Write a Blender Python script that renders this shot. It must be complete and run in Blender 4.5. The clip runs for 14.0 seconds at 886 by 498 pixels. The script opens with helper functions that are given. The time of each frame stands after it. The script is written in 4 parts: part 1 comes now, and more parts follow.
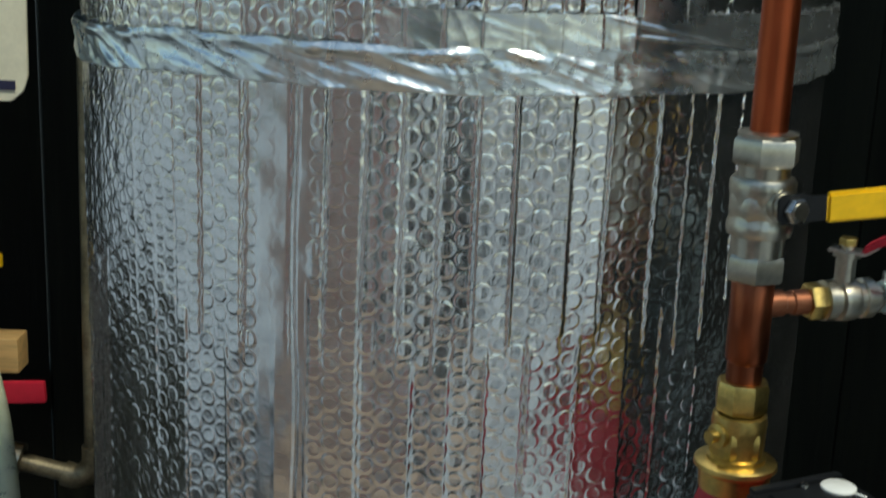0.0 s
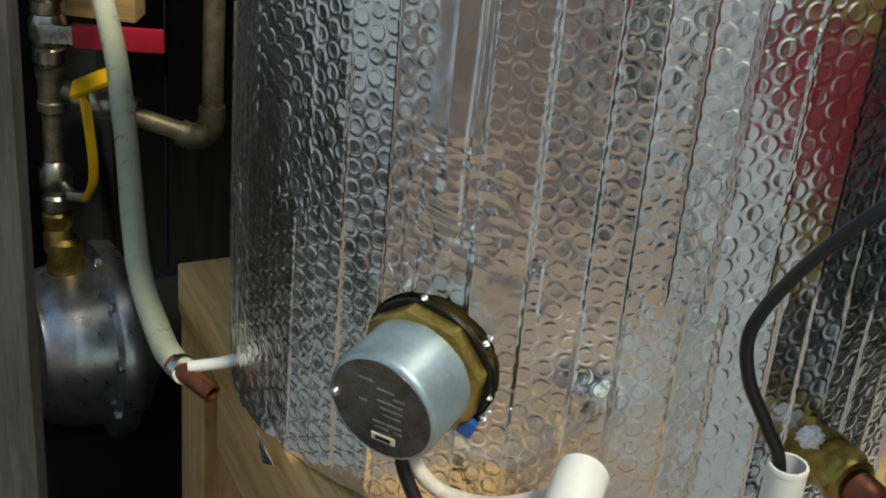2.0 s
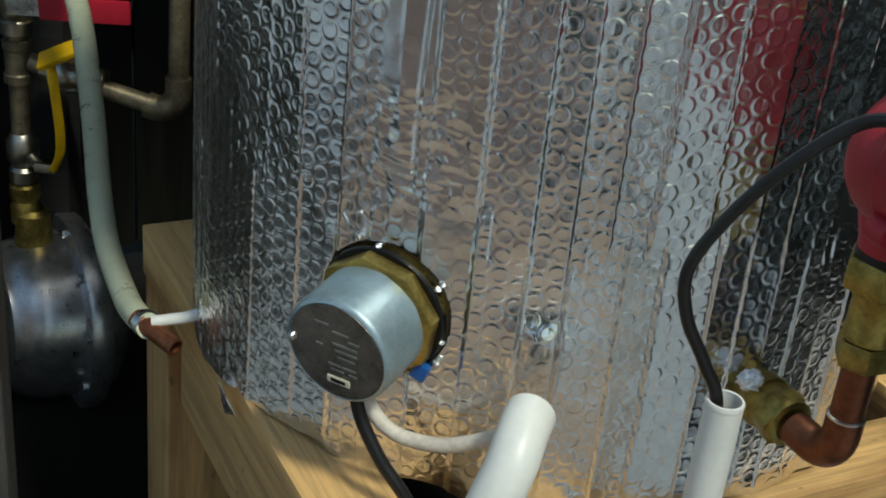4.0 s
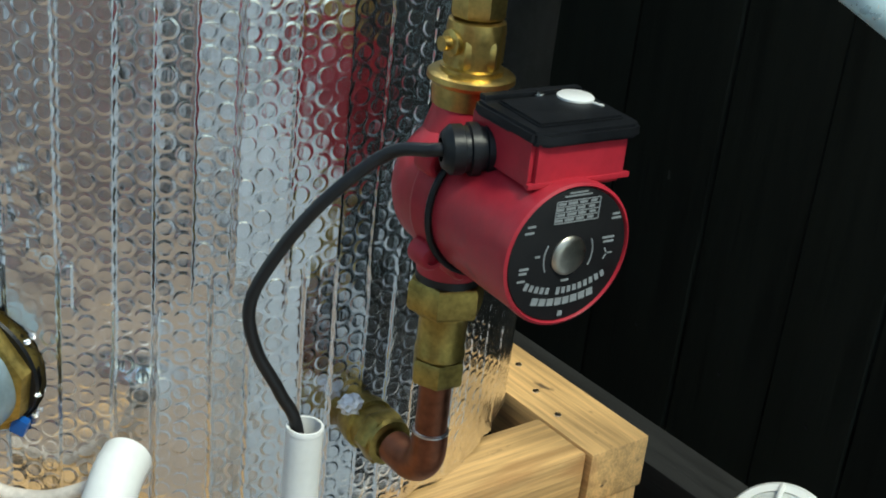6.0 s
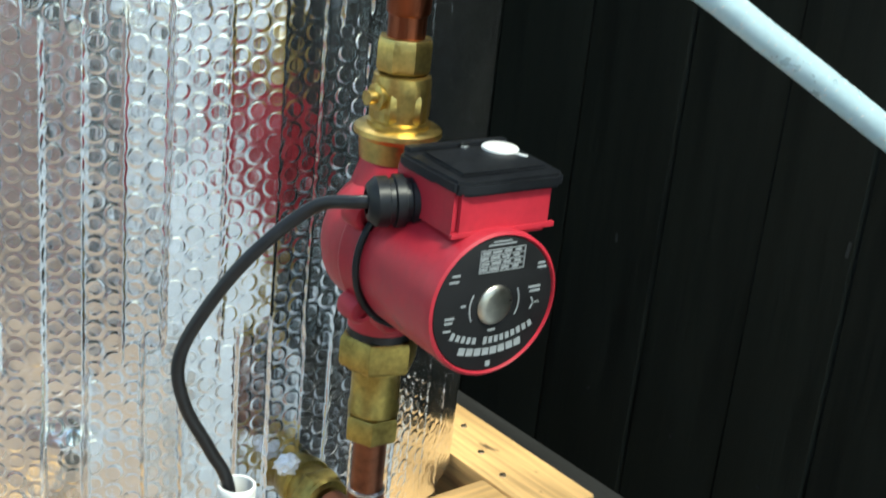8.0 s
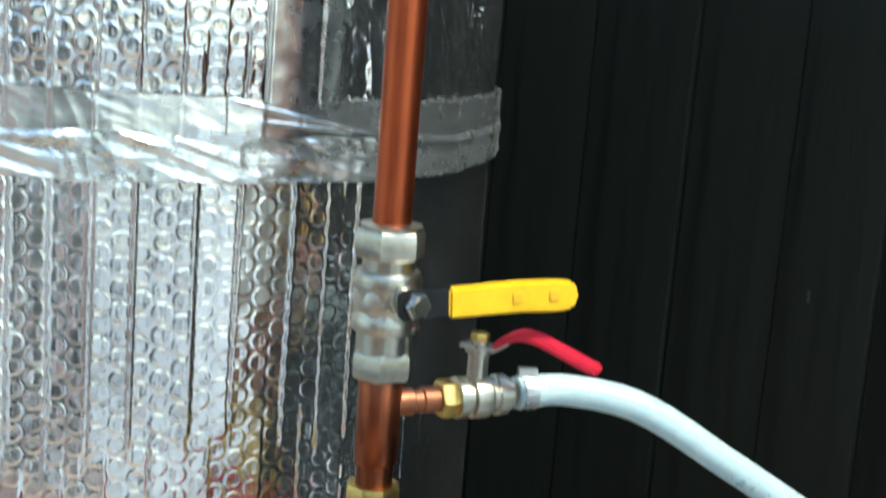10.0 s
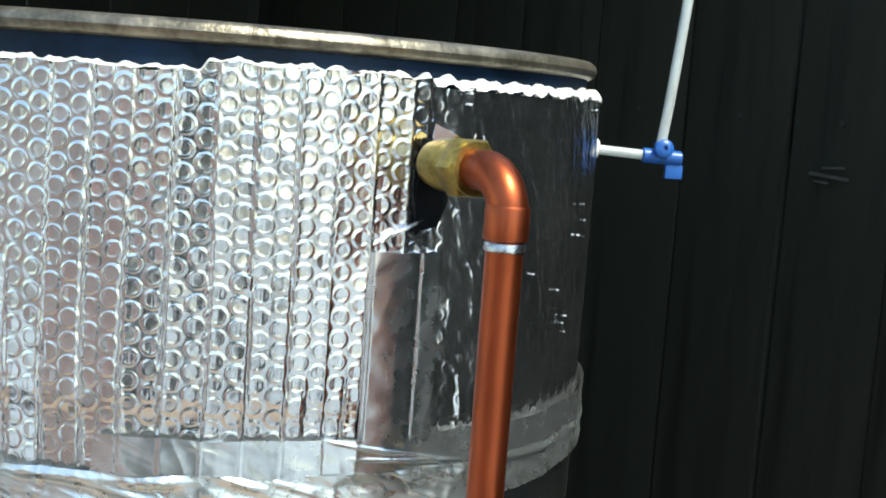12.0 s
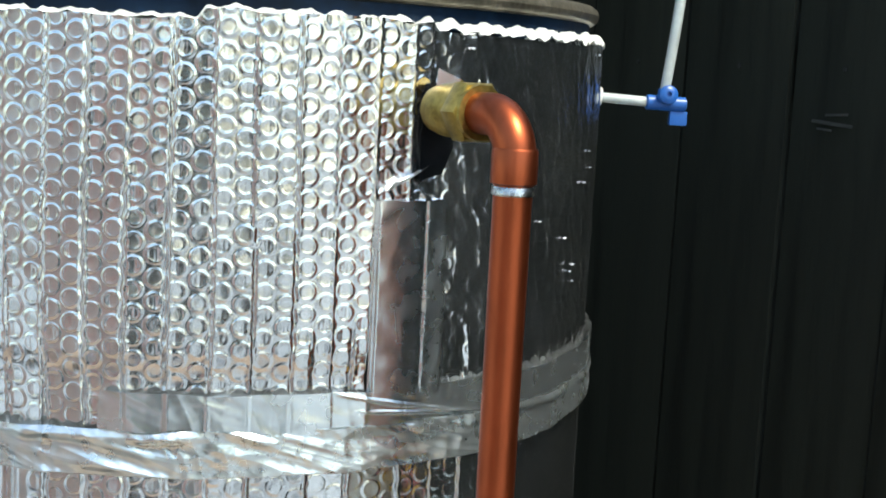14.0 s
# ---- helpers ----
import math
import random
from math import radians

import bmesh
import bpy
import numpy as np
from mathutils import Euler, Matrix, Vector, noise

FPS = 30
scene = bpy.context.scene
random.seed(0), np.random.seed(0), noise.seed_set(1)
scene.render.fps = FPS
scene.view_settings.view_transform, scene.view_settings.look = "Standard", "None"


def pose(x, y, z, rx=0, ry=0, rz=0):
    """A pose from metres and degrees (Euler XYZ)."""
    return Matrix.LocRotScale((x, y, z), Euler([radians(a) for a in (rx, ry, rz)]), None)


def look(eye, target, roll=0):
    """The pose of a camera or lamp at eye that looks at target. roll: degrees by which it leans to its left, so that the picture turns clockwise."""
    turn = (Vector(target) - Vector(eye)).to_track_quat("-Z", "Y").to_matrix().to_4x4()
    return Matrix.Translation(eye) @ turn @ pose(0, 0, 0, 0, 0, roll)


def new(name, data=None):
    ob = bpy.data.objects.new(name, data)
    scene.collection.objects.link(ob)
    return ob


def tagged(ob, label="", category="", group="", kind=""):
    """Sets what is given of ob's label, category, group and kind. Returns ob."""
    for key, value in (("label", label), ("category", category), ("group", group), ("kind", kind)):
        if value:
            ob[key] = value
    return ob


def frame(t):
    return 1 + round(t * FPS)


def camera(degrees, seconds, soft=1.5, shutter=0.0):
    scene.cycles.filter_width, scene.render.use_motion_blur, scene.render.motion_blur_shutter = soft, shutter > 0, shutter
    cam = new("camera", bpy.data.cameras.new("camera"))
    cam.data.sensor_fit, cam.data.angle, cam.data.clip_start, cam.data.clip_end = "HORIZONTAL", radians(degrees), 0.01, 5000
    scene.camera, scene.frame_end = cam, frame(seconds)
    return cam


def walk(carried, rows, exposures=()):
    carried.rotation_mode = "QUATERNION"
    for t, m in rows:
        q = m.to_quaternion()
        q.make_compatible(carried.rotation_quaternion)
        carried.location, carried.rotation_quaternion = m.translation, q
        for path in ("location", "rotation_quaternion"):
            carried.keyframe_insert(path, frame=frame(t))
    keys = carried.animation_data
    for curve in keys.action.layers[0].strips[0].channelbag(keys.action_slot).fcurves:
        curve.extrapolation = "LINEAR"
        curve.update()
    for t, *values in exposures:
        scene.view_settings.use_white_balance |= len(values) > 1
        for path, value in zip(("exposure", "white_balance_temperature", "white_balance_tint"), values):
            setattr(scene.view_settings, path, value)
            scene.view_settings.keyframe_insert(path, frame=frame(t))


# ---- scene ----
# camera: yaw, pitch, roll about the drum's axis at the origin
cam = camera(37.60, 14.0, 1.8, 0.3)
PATH = [
    (0, 0.0000, -1.0922, 1.3398, 0.12, -14.43, 2.24),
    (0.5, -0.0257, -1.0514, 1.3028, 0.10, -18.18, 2.33),
    (1, -0.0493, -1.0122, 1.2587, 1.07, -21.01, 4.42),
    (1.5, -0.0561, -0.9781, 1.2246, 1.69, -23.88, 5.40),
    (2, -0.0629, -0.9909, 1.2140, 3.53, -26.34, 5.43),
    (4.3, -0.0373, -1.0267, 1.2053, 1.53, -26.84, 6.21),
    (4.5, -0.0265, -1.0266, 1.2085, 0.46, -26.88, 5.94),
    (5, 0.0177, -1.0307, 1.2203, -4.33, -26.22, 6.10),
    (5.5, 0.0648, -1.0420, 1.2354, -8.32, -24.03, 5.85),
    (6, 0.0729, -1.0503, 1.2250, -8.60, -23.85, 6.41),
    (6.5, 0.0804, -1.0513, 1.2122, -9.23, -24.69, 6.74),
    (7, 0.0843, -1.0542, 1.2138, -9.72, -24.40, 6.56),
    (7.2, 0.0843, -1.0538, 1.2140, -9.61, -24.41, 6.32),
    (9.3, 0.1160, -1.0694, 1.2319, -10.35, -11.10, 5.08),
    (9.5, 0.1127, -1.0628, 1.2497, -10.38, -10.92, 4.93),
    (10, 0.0970, -1.0534, 1.3467, -9.43, -10.60, 4.55),
    (10.2, 0.0985, -1.0529, 1.3931, -8.28, -10.64, 5.00),
    (10.5, 0.1022, -1.0502, 1.4433, -7.83, -12.08, 4.50),
    (11, 0.0911, -1.0542, 1.4715, -7.29, -8.51, 3.08),
    (11.5, 0.0833, -1.0613, 1.4990, -5.97, -6.95, 3.47),
    (12, 0.0779, -1.0639, 1.4966, -5.73, -6.65, 4.26),
    (12.5, 0.0756, -1.0616, 1.4805, -5.15, -7.70, 3.73),
    (13, 0.0730, -1.0558, 1.4739, -5.56, -8.21, 3.20),
    (13.5, 0.0698, -1.0527, 1.4752, -5.86, -8.36, 3.42),
    (14, 0.0732, -1.0519, 1.4818, -6.01, -8.01, 2.95),
]


EXPOSURES = [(0, -0.1, 7000, -7), (2, -0.05, 7500, -4), (4.5, -0.3, 6600, -8), (5.2, -0.35, 6450, -9), (6, 0.22, 6500, -8), (9.3, 1.15, 6600, -7), (10.2, 1.2, 6700, -6), (11.5, 1.18, 6900, -4), (14, 1.05, 7000, -2)]

def eye_pose(x, y, z, yaw, pitch, roll):
    return pose(x, y, z, 0, 0, yaw) @ pose(0, 0, 0, 90 + pitch) @ pose(0, 0, 0, 0, 0, roll)


walk(cam, [(r[0], eye_pose(*r[1:])) for r in PATH], EXPOSURES)

# ---------------------------------------------------------------- light
Z0 = 0.65                                   # drum's bottom above the ground
U, V = Vector((0.861, 0.508, 0)), Vector((-0.508, 0.861, 0))   # the stand's and the fence's directions
TURN = math.degrees(math.atan2(0.508, 0.861))

world = bpy.data.worlds.new("sky")
scene.world = world
world.use_nodes = True
wn = world.node_tree
sky = wn.nodes.new("ShaderNodeTexSky")
sky.sky_type, sky.sun_disc = "NISHITA", False
sky.sun_elevation, sky.sun_rotation = radians(58), radians(142)
wn.links.new(sky.outputs[0], wn.nodes["Background"].inputs[0])
wn.nodes["Background"].inputs[1].default_value = 0.15
sun_data = bpy.data.lights.new("sun", "SUN")
sun_data.energy, sun_data.angle, sun_data.color = 2.5, radians(8), (1.0, 0.95, 0.88)
sun = new("sun", sun_data)
sun.matrix_world = look((1.5, -1.9, 4.8), (0, 0, 0.9))


# ---------------------------------------------------------------- materials
def material(name, colour, rough=0.5, metal=0.0, scale=30.0, vary=0.25, bump=0.1, stretch=(1, 1, 1), second=None, island=0.0, coat=0.0, fine=6.0):
    """Colour varied at two scales, with a bump and uneven gloss; stretch draws the grain out along an axis."""
    m = bpy.data.materials.new(name)
    m.use_nodes = True
    n, l = m.node_tree.nodes, m.node_tree.links
    b = n["Principled BSDF"]
    co = n.new("ShaderNodeTexCoord")
    mp = n.new("ShaderNodeMapping")
    mp.inputs["Scale"].default_value = stretch
    l.new(co.outputs["Object"], mp.inputs[0])
    big = n.new("ShaderNodeTexNoise")
    big.inputs["Scale"].default_value, big.inputs["Detail"].default_value = scale, 5
    small = n.new("ShaderNodeTexNoise")
    small.inputs["Scale"].default_value, small.inputs["Detail"].default_value = scale * fine, 4
    for t in (big, small):
        l.new(mp.outputs[0], t.inputs["Vector"])
    mix = n.new("ShaderNodeMath")
    mix.operation = "ADD"
    l.new(big.outputs["Fac"], mix.inputs[0])
    half = n.new("ShaderNodeMath")
    half.operation, half.inputs[1].default_value = "MULTIPLY_ADD", 0.5
    half.inputs[2].default_value = -0.25
    l.new(small.outputs["Fac"], half.inputs[0])
    l.new(half.outputs[0], mix.inputs[1])
    last = mix
    if island:
        geo = n.new("ShaderNodeObjectInfo")
        isl = n.new("ShaderNodeMath")
        isl.operation, isl.inputs[1].default_value, isl.inputs[2].default_value = "MULTIPLY_ADD", island, -island / 2
        l.new(geo.outputs["Random"], isl.inputs[0])
        add = n.new("ShaderNodeMath")
        l.new(mix.outputs[0], add.inputs[0])
        l.new(isl.outputs[0], add.inputs[1])
        last = add
    ramp = n.new("ShaderNodeValToRGB")
    dark = tuple(c * (1 - vary) for c in colour)
    light = second or tuple(min(1, c * (1 + vary)) for c in colour)
    ramp.color_ramp.elements[0].position, ramp.color_ramp.elements[0].color = 0.3, (*dark, 1)
    ramp.color_ramp.elements[1].position, ramp.color_ramp.elements[1].color = 0.7, (*light, 1)
    l.new(last.outputs[0], ramp.inputs[0])
    l.new(ramp.outputs[0], b.inputs["Base Color"])
    rr = n.new("ShaderNodeMapRange")
    rr.inputs["To Min"].default_value, rr.inputs["To Max"].default_value = max(0.02, rough * 0.7), min(1, rough * 1.35)
    l.new(mix.outputs[0], rr.inputs[0])
    l.new(rr.outputs[0], b.inputs["Roughness"])
    b.inputs["Metallic"].default_value = metal
    b.inputs["Coat Weight"].default_value = coat
    if bump:
        bp = n.new("ShaderNodeBump")
        bp.inputs["Strength"].default_value, bp.inputs["Distance"].default_value = bump, 0.002
        l.new(mix.outputs[0], bp.inputs["Height"])
        l.new(bp.outputs[0], b.inputs["Normal"])
    return m


def stained(m, colour, scale, low, high, stretch=(1, 1, 1)):
    """Irregular stains of another colour over a material."""
    n, l = m.node_tree.nodes, m.node_tree.links
    b = n["Principled BSDF"]
    old = b.inputs["Base Color"].links[0].from_socket
    co, mp, tex, cut, mix = (n.new("ShaderNode" + k) for k in ("TexCoord", "Mapping", "TexNoise", "MapRange", "Mix"))
    mp.inputs["Scale"].default_value = stretch
    tex.inputs["Scale"].default_value, tex.inputs["Detail"].default_value = scale, 6
    cut.inputs["From Min"].default_value, cut.inputs["From Max"].default_value = low, high
    mix.data_type = "RGBA"
    l.new(co.outputs["Object"], mp.inputs[0])
    l.new(mp.outputs[0], tex.inputs["Vector"])
    l.new(tex.outputs["Fac"], cut.inputs[0])
    l.new(cut.outputs[0], mix.inputs[0])
    l.new(old, mix.inputs[6])
    mix.inputs[7].default_value = (*colour, 1)
    l.new(mix.outputs[2], b.inputs["Base Color"])
    return m


FOIL = material("foil", (0.86, 0.86, 0.87), 0.21, 1.0, 14, 0.1, 0.12, fine=9)
TAPE = material("foil_tape", (0.86, 0.87, 0.88), 0.26, 1.0, 22, 0.1, 0.25, fine=4)
LIP = material("cut_foam_edge", (0.82, 0.83, 0.80), 0.45, 0.25, 60, 0.15, 0.4)
BAND = material("milky_tape", (0.82, 0.87, 0.89), 0.28, 0.93, 22, 0.08, 0.3, fine=4)
FILM = material("silver_film", (0.82, 0.86, 0.88), 0.25, 0.95, 22, 0.08, 0.15, fine=4)
COPPER = material("copper", (0.36, 0.082, 0.034), 0.34, 1.0, 18, 0.3, 0.06, (1, 1, 0.3))
OLD_COPPER = material("tarnished_copper", (0.25, 0.095, 0.052), 0.42, 0.9, 25, 0.4, 0.15)
BRASS = material("brass", (0.58, 0.42, 0.14), 0.33, 1.0, 60, 0.25, 0.15)
OLD_BRASS = material("tarnished_brass", (0.38, 0.28, 0.08), 0.40, 0.9, 50, 0.4, 0.25)
NICKEL = material("nickel", (0.5, 0.47, 0.4), 0.32, 1.0, 45, 0.2, 0.1)
STEEL = material("steel", (0.6, 0.6, 0.6), 0.28, 1.0, 40, 0.2, 0.1)
ZINC = material("zinc_grey", (0.34, 0.44, 0.50), 0.42, 0.6, 40, 0.15, 0.1)
ZINC_FACE = material("dull_zinc", (0.20, 0.19, 0.18), 0.32, 0.9, 70, 0.3, 0.3)
ZINC_MARK = material("stamped_zinc", (0.32, 0.33, 0.33), 0.45, 0.7, 70, 0.2, 0.1)
RED = material("red_paint", (0.42, 0.02, 0.038), 0.42, 0.0, 35, 0.14, 0.12)
RED_GRIP = material("red_vinyl", (0.5, 0.014, 0.04), 0.38, 0, 60, 0.1, 0.05)
YELLOW = material("yellow_vinyl", (0.85, 0.5, 0.012), 0.38, 0, 60, 0.1, 0.05)
BLACK = material("black_plastic", (0.009, 0.010, 0.012), 0.38, 0, 80, 0.2, 0.1)
RUBBER = material("black_rubber", (0.009, 0.009, 0.010), 0.4, 0, 90, 0.2, 0.08)
LABEL = material("black_label", (0.008, 0.008, 0.009), 0.6, 0, 60, 0.2, 0.0)
for m in (BLACK, LABEL):
    m.node_tree.nodes["Principled BSDF"].inputs["Specular IOR Level"].default_value = 0.28
INK = material("label_grey", (0.25, 0.27, 0.28), 0.5, 0, 80, 0.1, 0.0)
WHITE = material("white_pvc", (0.8, 0.8, 0.78), 0.35, 0, 30, 0.05, 0.04)
CREAM = material("cream_paper", (0.75, 0.7, 0.55), 0.6, 0, 30, 0.08, 0.06)
BLUE = material("blue_plastic", (0.015, 0.10, 0.38), 0.35, 0, 50, 0.12, 0.05)
DRUM_BLUE = material("drum_blue", (0.004, 0.014, 0.034), 0.4, 0, 20, 0.6, 0.2)
DRUM_BLUE.node_tree.nodes["Principled BSDF"].inputs["Specular IOR Level"].default_value = 0.2
RUST = material("rusty_rim", (0.22, 0.195, 0.15), 0.36, 0.75, 40, 0.5, 0.5)
WOOD = material("pine", (0.60, 0.37, 0.155), 0.55, 0, 6, 0.27, 0.35, (0.7, 16, 16), island=0.3, fine=4)
stained(WOOD, (0.30, 0.12, 0.04), 11, 0.56, 0.78, (0.5, 2, 2))
stained(WOOD, (0.12, 0.075, 0.04), 60, 0.66, 0.74, (0.5, 1, 1))
WOOD_END = material("pine_end", (0.5, 0.3, 0.11), 0.6, 0, 60, 0.25, 0.3)
GREY_WOOD = material("grey_wood", (0.1, 0.09, 0.087), 0.7, 0, 5, 0.4, 0.4, (12, 12, 1))
FENCE = material("black_stain", (0.0125, 0.0135, 0.0095), 0.75, 0, 4, 0.45, 0.5, (14, 14, 1), island=0.35)
FENCE.node_tree.nodes["Principled BSDF"].inputs["Specular IOR Level"].default_value = 0.25
DARK_BEAM = material("dark_beam", (0.012, 0.012, 0.0115), 0.7, 0, 5, 0.4, 0.4, (1, 12, 12))
SOIL = material("earth", (0.010, 0.009, 0.008), 0.95, 0, 6, 0.4, 0.6)
SOIL.node_tree.nodes["Principled BSDF"].inputs["Specular IOR Level"].default_value = 0.15
CONCRETE = material("concrete", (0.30, 0.335, 0.375), 0.8, 0, 2.5, 0.2, 0.3)
BRIGHT = material("bright_foil", (0.92, 0.92, 0.93), 0.35, 0.35, 60, 0.05, 0.1)
PAVING = material("paving", (0.31, 0.235, 0.18), 0.8, 0, 3, 0.3, 0.4)
CLAY = material("clay_render", (0.86, 0.47, 0.38), 0.85, 0, 2, 0.15, 0.4)
RENDER = material("rendered_wall", (0.86, 0.62, 0.50), 0.85, 0, 2, 0.15, 0.4)

OLD_COPPER_PIPE = material("brown_copper", (0.33, 0.10, 0.05), 0.36, 1.0, 20, 0.3, 0.08, (1, 1, 0.3))
stained(COPPER, (0.16, 0.05, 0.03), 16, 0.5, 0.8, (1, 1, 0.35))
stained(RED, (0.20, 0.012, 0.02), 45, 0.6, 0.8)
stained(FENCE, (0.028, 0.03, 0.024), 3, 0.55, 0.85, (1, 1, 0.4))
YELLOW_MARK = material("worn_yellow", (0.78, 0.43, 0.02), 0.5, 0, 60, 0.1, 0.05)
FLEX = material("grubby_flex", (0.62, 0.56, 0.5), 0.5, 0, 50, 0.2, 0.1)
IRON = material("black_iron", (0.27, 0.225, 0.15), 0.40, 0.7, 50, 0.4, 0.25)
STEEL_DARK = material("grey_casting", (0.55, 0.55, 0.56), 0.30, 0.9, 60, 0.2, 0.12)
LAMP_GLASS = material("frosted_glass", (0.6, 0.62, 0.6), 0.25, 0, 60, 0.1, 0.05)
SCUFF = material("scuffed_stain", (0.045, 0.045, 0.04), 0.8, 0, 60, 0.3, 0.2)
NAVY = material("navy_print", (0.02, 0.02, 0.06), 0.5, 0, 60, 0.1, 0.0)


def clear_plastic(name, colour, rough=0.3, trans=0.55):
    m = material(name, colour, rough, 0, 40, 0.08, 0.05)
    b = m.node_tree.nodes["Principled BSDF"]
    b.inputs["Transmission Weight"].default_value = trans
    b.inputs["IOR"].default_value = 1.45
    return m


HOSE = clear_plastic("hose_plastic", (0.60, 0.78, 0.84), 0.3, 0.35)
HOSE_GREEN = clear_plastic("hose_greenish", (0.86, 0.89, 0.68), 0.3, 0.3)
TUBE = clear_plastic("clear_tube", (0.85, 0.9, 0.9), 0.15, 0.6)


# ---------------------------------------------------------------- mesh helpers
def part(name, bm, mat, parent=None, label="", smooth=True, sharp=40):
    """One mesh object out of a bmesh, under a thing or a part."""
    me = bpy.data.meshes.new(name)
    if smooth:
        for f in bm.faces:
            f.smooth = True
        for e in bm.edges:
            if len(e.link_faces) == 2 and e.calc_face_angle(0) > radians(sharp):
                e.smooth = False
    bm.to_mesh(me)
    bm.free()
    for m in (mat if isinstance(mat, (list, tuple)) else [mat]):
        me.materials.append(m)
    ob = new(name, me)
    if parent:
        ob.parent = parent
    if label:
        ob["label"] = label
    return ob


def thing(name, label, category, group="", kind="", m=None):
    ob = tagged(new(name), label, category, group, kind)
    if m is not None:
        ob.matrix_world = m
    return ob


def box(sx, sy, sz, m=None, bevel=0.002, bm=None, seg=2):
    """A bevelled block, centred on m."""
    out = bmesh.new()
    bmesh.ops.create_cube(out, size=1, matrix=Matrix.Diagonal((sx, sy, sz, 1)))
    if bevel:
        bmesh.ops.bevel(out, geom=out.edges[:], offset=bevel, segments=seg, affect="EDGES", profile=0.7)
    bmesh.ops.transform(out, matrix=m or Matrix(), verts=out.verts)
    return join(bm, out)


def join(bm, other):
    if bm is None:
        return other
    me = bpy.data.meshes.new("tmp")
    other.to_mesh(me)
    other.free()
    bm.from_mesh(me)
    bpy.data.meshes.remove(me)
    return bm


def lathe(profile, m=None, seg=40, bm=None, sides=None):
    """A turned solid from (radius, height) pairs about z; sides: a polygon of that many sides."""
    seg = sides or seg
    out = bmesh.new()
    rings = []
    for r, z in profile:
        if r < 1e-6:
            rings.append([out.verts.new((0, 0, z))])
        else:
            rings.append([out.verts.new((r * math.cos(2 * math.pi * k / seg), r * math.sin(2 * math.pi * k / seg), z)) for k in range(seg)])
    for a, b in zip(rings, rings[1:]):
        for k in range(seg):
            j = (k + 1) % seg
            if len(a) == 1 and len(b) > 1:
                out.faces.new((a[0], b[j], b[k]))
            elif len(b) == 1 and len(a) > 1:
                out.faces.new((a[k], a[j], b[0]))
            elif len(a) > 1:
                out.faces.new((a[k], a[j], b[j], b[k]))
    bmesh.ops.recalc_face_normals(out, faces=out.faces[:])
    bmesh.ops.transform(out, matrix=m or Matrix(), verts=out.verts)
    return join(bm, out)


def hexnut(r, h, m=None, bm=None, hole=0.0, sides=6):
    """A nut of sides flats with turned-down corners."""
    inner = [(hole, 0)] if hole else [(0, 0)]
    tail = [(hole, h)] if hole else [(0, h)]
    ring = [(r * 0.93, 0), (r, h * 0.13), (r, h * 0.87), (r * 0.93, h)]
    return lathe(inner + ring + tail, m, bm=bm, sides=sides)


def spline(points, n=12):
    """A smooth line through the points."""
    p = [Vector(q) for q in points]
    p = [2 * p[0] - p[1]] + p + [2 * p[-1] - p[-2]]
    out = []
    for a, b, c, d in zip(p, p[1:], p[2:], p[3:]):
        for k in range(n):
            t = k / n
            out.append(0.5 * (2 * b + (c - a) * t + (2 * a - 5 * b + 4 * c - d) * t * t + (3 * b - a - 3 * c + d) * t ** 3))
    return out + [p[-2]]


def tube(line, r, seg=16, hollow=0.0, bm=None, flat=1.0):
    """A round tube along a line of points; r is a number or one a point; hollow: the bore."""
    out = bmesh.new()
    line = [Vector(q) for q in line]
    rs = r if isinstance(r, (list, tuple)) else [r] * len(line)
    tang = [(line[min(i + 1, len(line) - 1)] - line[max(i - 1, 0)]).normalized() for i in range(len(line))]
    side = tang[0].orthogonal().normalized()
    rings, bores = [], []
    for p, t, rad in zip(line, tang, rs):
        side = (side - side.dot(t) * t).normalized()
        up = t.cross(side)
        ring = lambda q: [out.verts.new(p + q * (math.cos(2 * math.pi * k / seg) * side + flat * math.sin(2 * math.pi * k / seg) * up)) for k in range(seg)]
        rings.append(ring(rad))
        if hollow:
            bores.append(ring(hollow))
    for some, flip in ((rings, False), (bores, True)):
        for a, b in zip(some, some[1:]):
            for k in range(seg):
                j = (k + 1) % seg
                out.faces.new((a[k], b[k], b[j], a[j]) if flip else (a[k], a[j], b[j], b[k]))
    if hollow:
        for end, flip in ((0, True), (-1, False)):
            for k in range(seg):
                j = (k + 1) % seg
                q = (rings[end][k], rings[end][j], bores[end][j], bores[end][k])
                out.faces.new(q[::-1] if flip else q)
    else:
        out.faces.new(rings[0][::-1])
        out.faces.new(rings[-1])
    bmesh.ops.recalc_face_normals(out, faces=out.faces[:])
    return join(bm, out)


def plate(outline, h, m=None, bm=None, bevel=0.0):
    """A flat outline in x, y raised by h."""
    out = bmesh.new()
    f = out.faces.new([out.verts.new((x, y, 0)) for x, y in outline])
    g = bmesh.ops.extrude_face_region(out, geom=[f])
    bmesh.ops.translate(out, vec=(0, 0, h), verts=[v for v in g["geom"] if isinstance(v, bmesh.types.BMVert)])
    bmesh.ops.recalc_face_normals(out, faces=out.faces[:])
    if bevel:
        bmesh.ops.bevel(out, geom=out.edges[:], offset=bevel, segments=2, affect="EDGES")
    bmesh.ops.transform(out, matrix=m or Matrix(), verts=out.verts)
    return join(bm, out)


def along(a, b):
    """A pose at a whose z axis points to b."""
    a, b = Vector(a), Vector(b)
    return Matrix.Translation(a) @ (b - a).to_track_quat("Z", "Y").to_matrix().to_4x4()


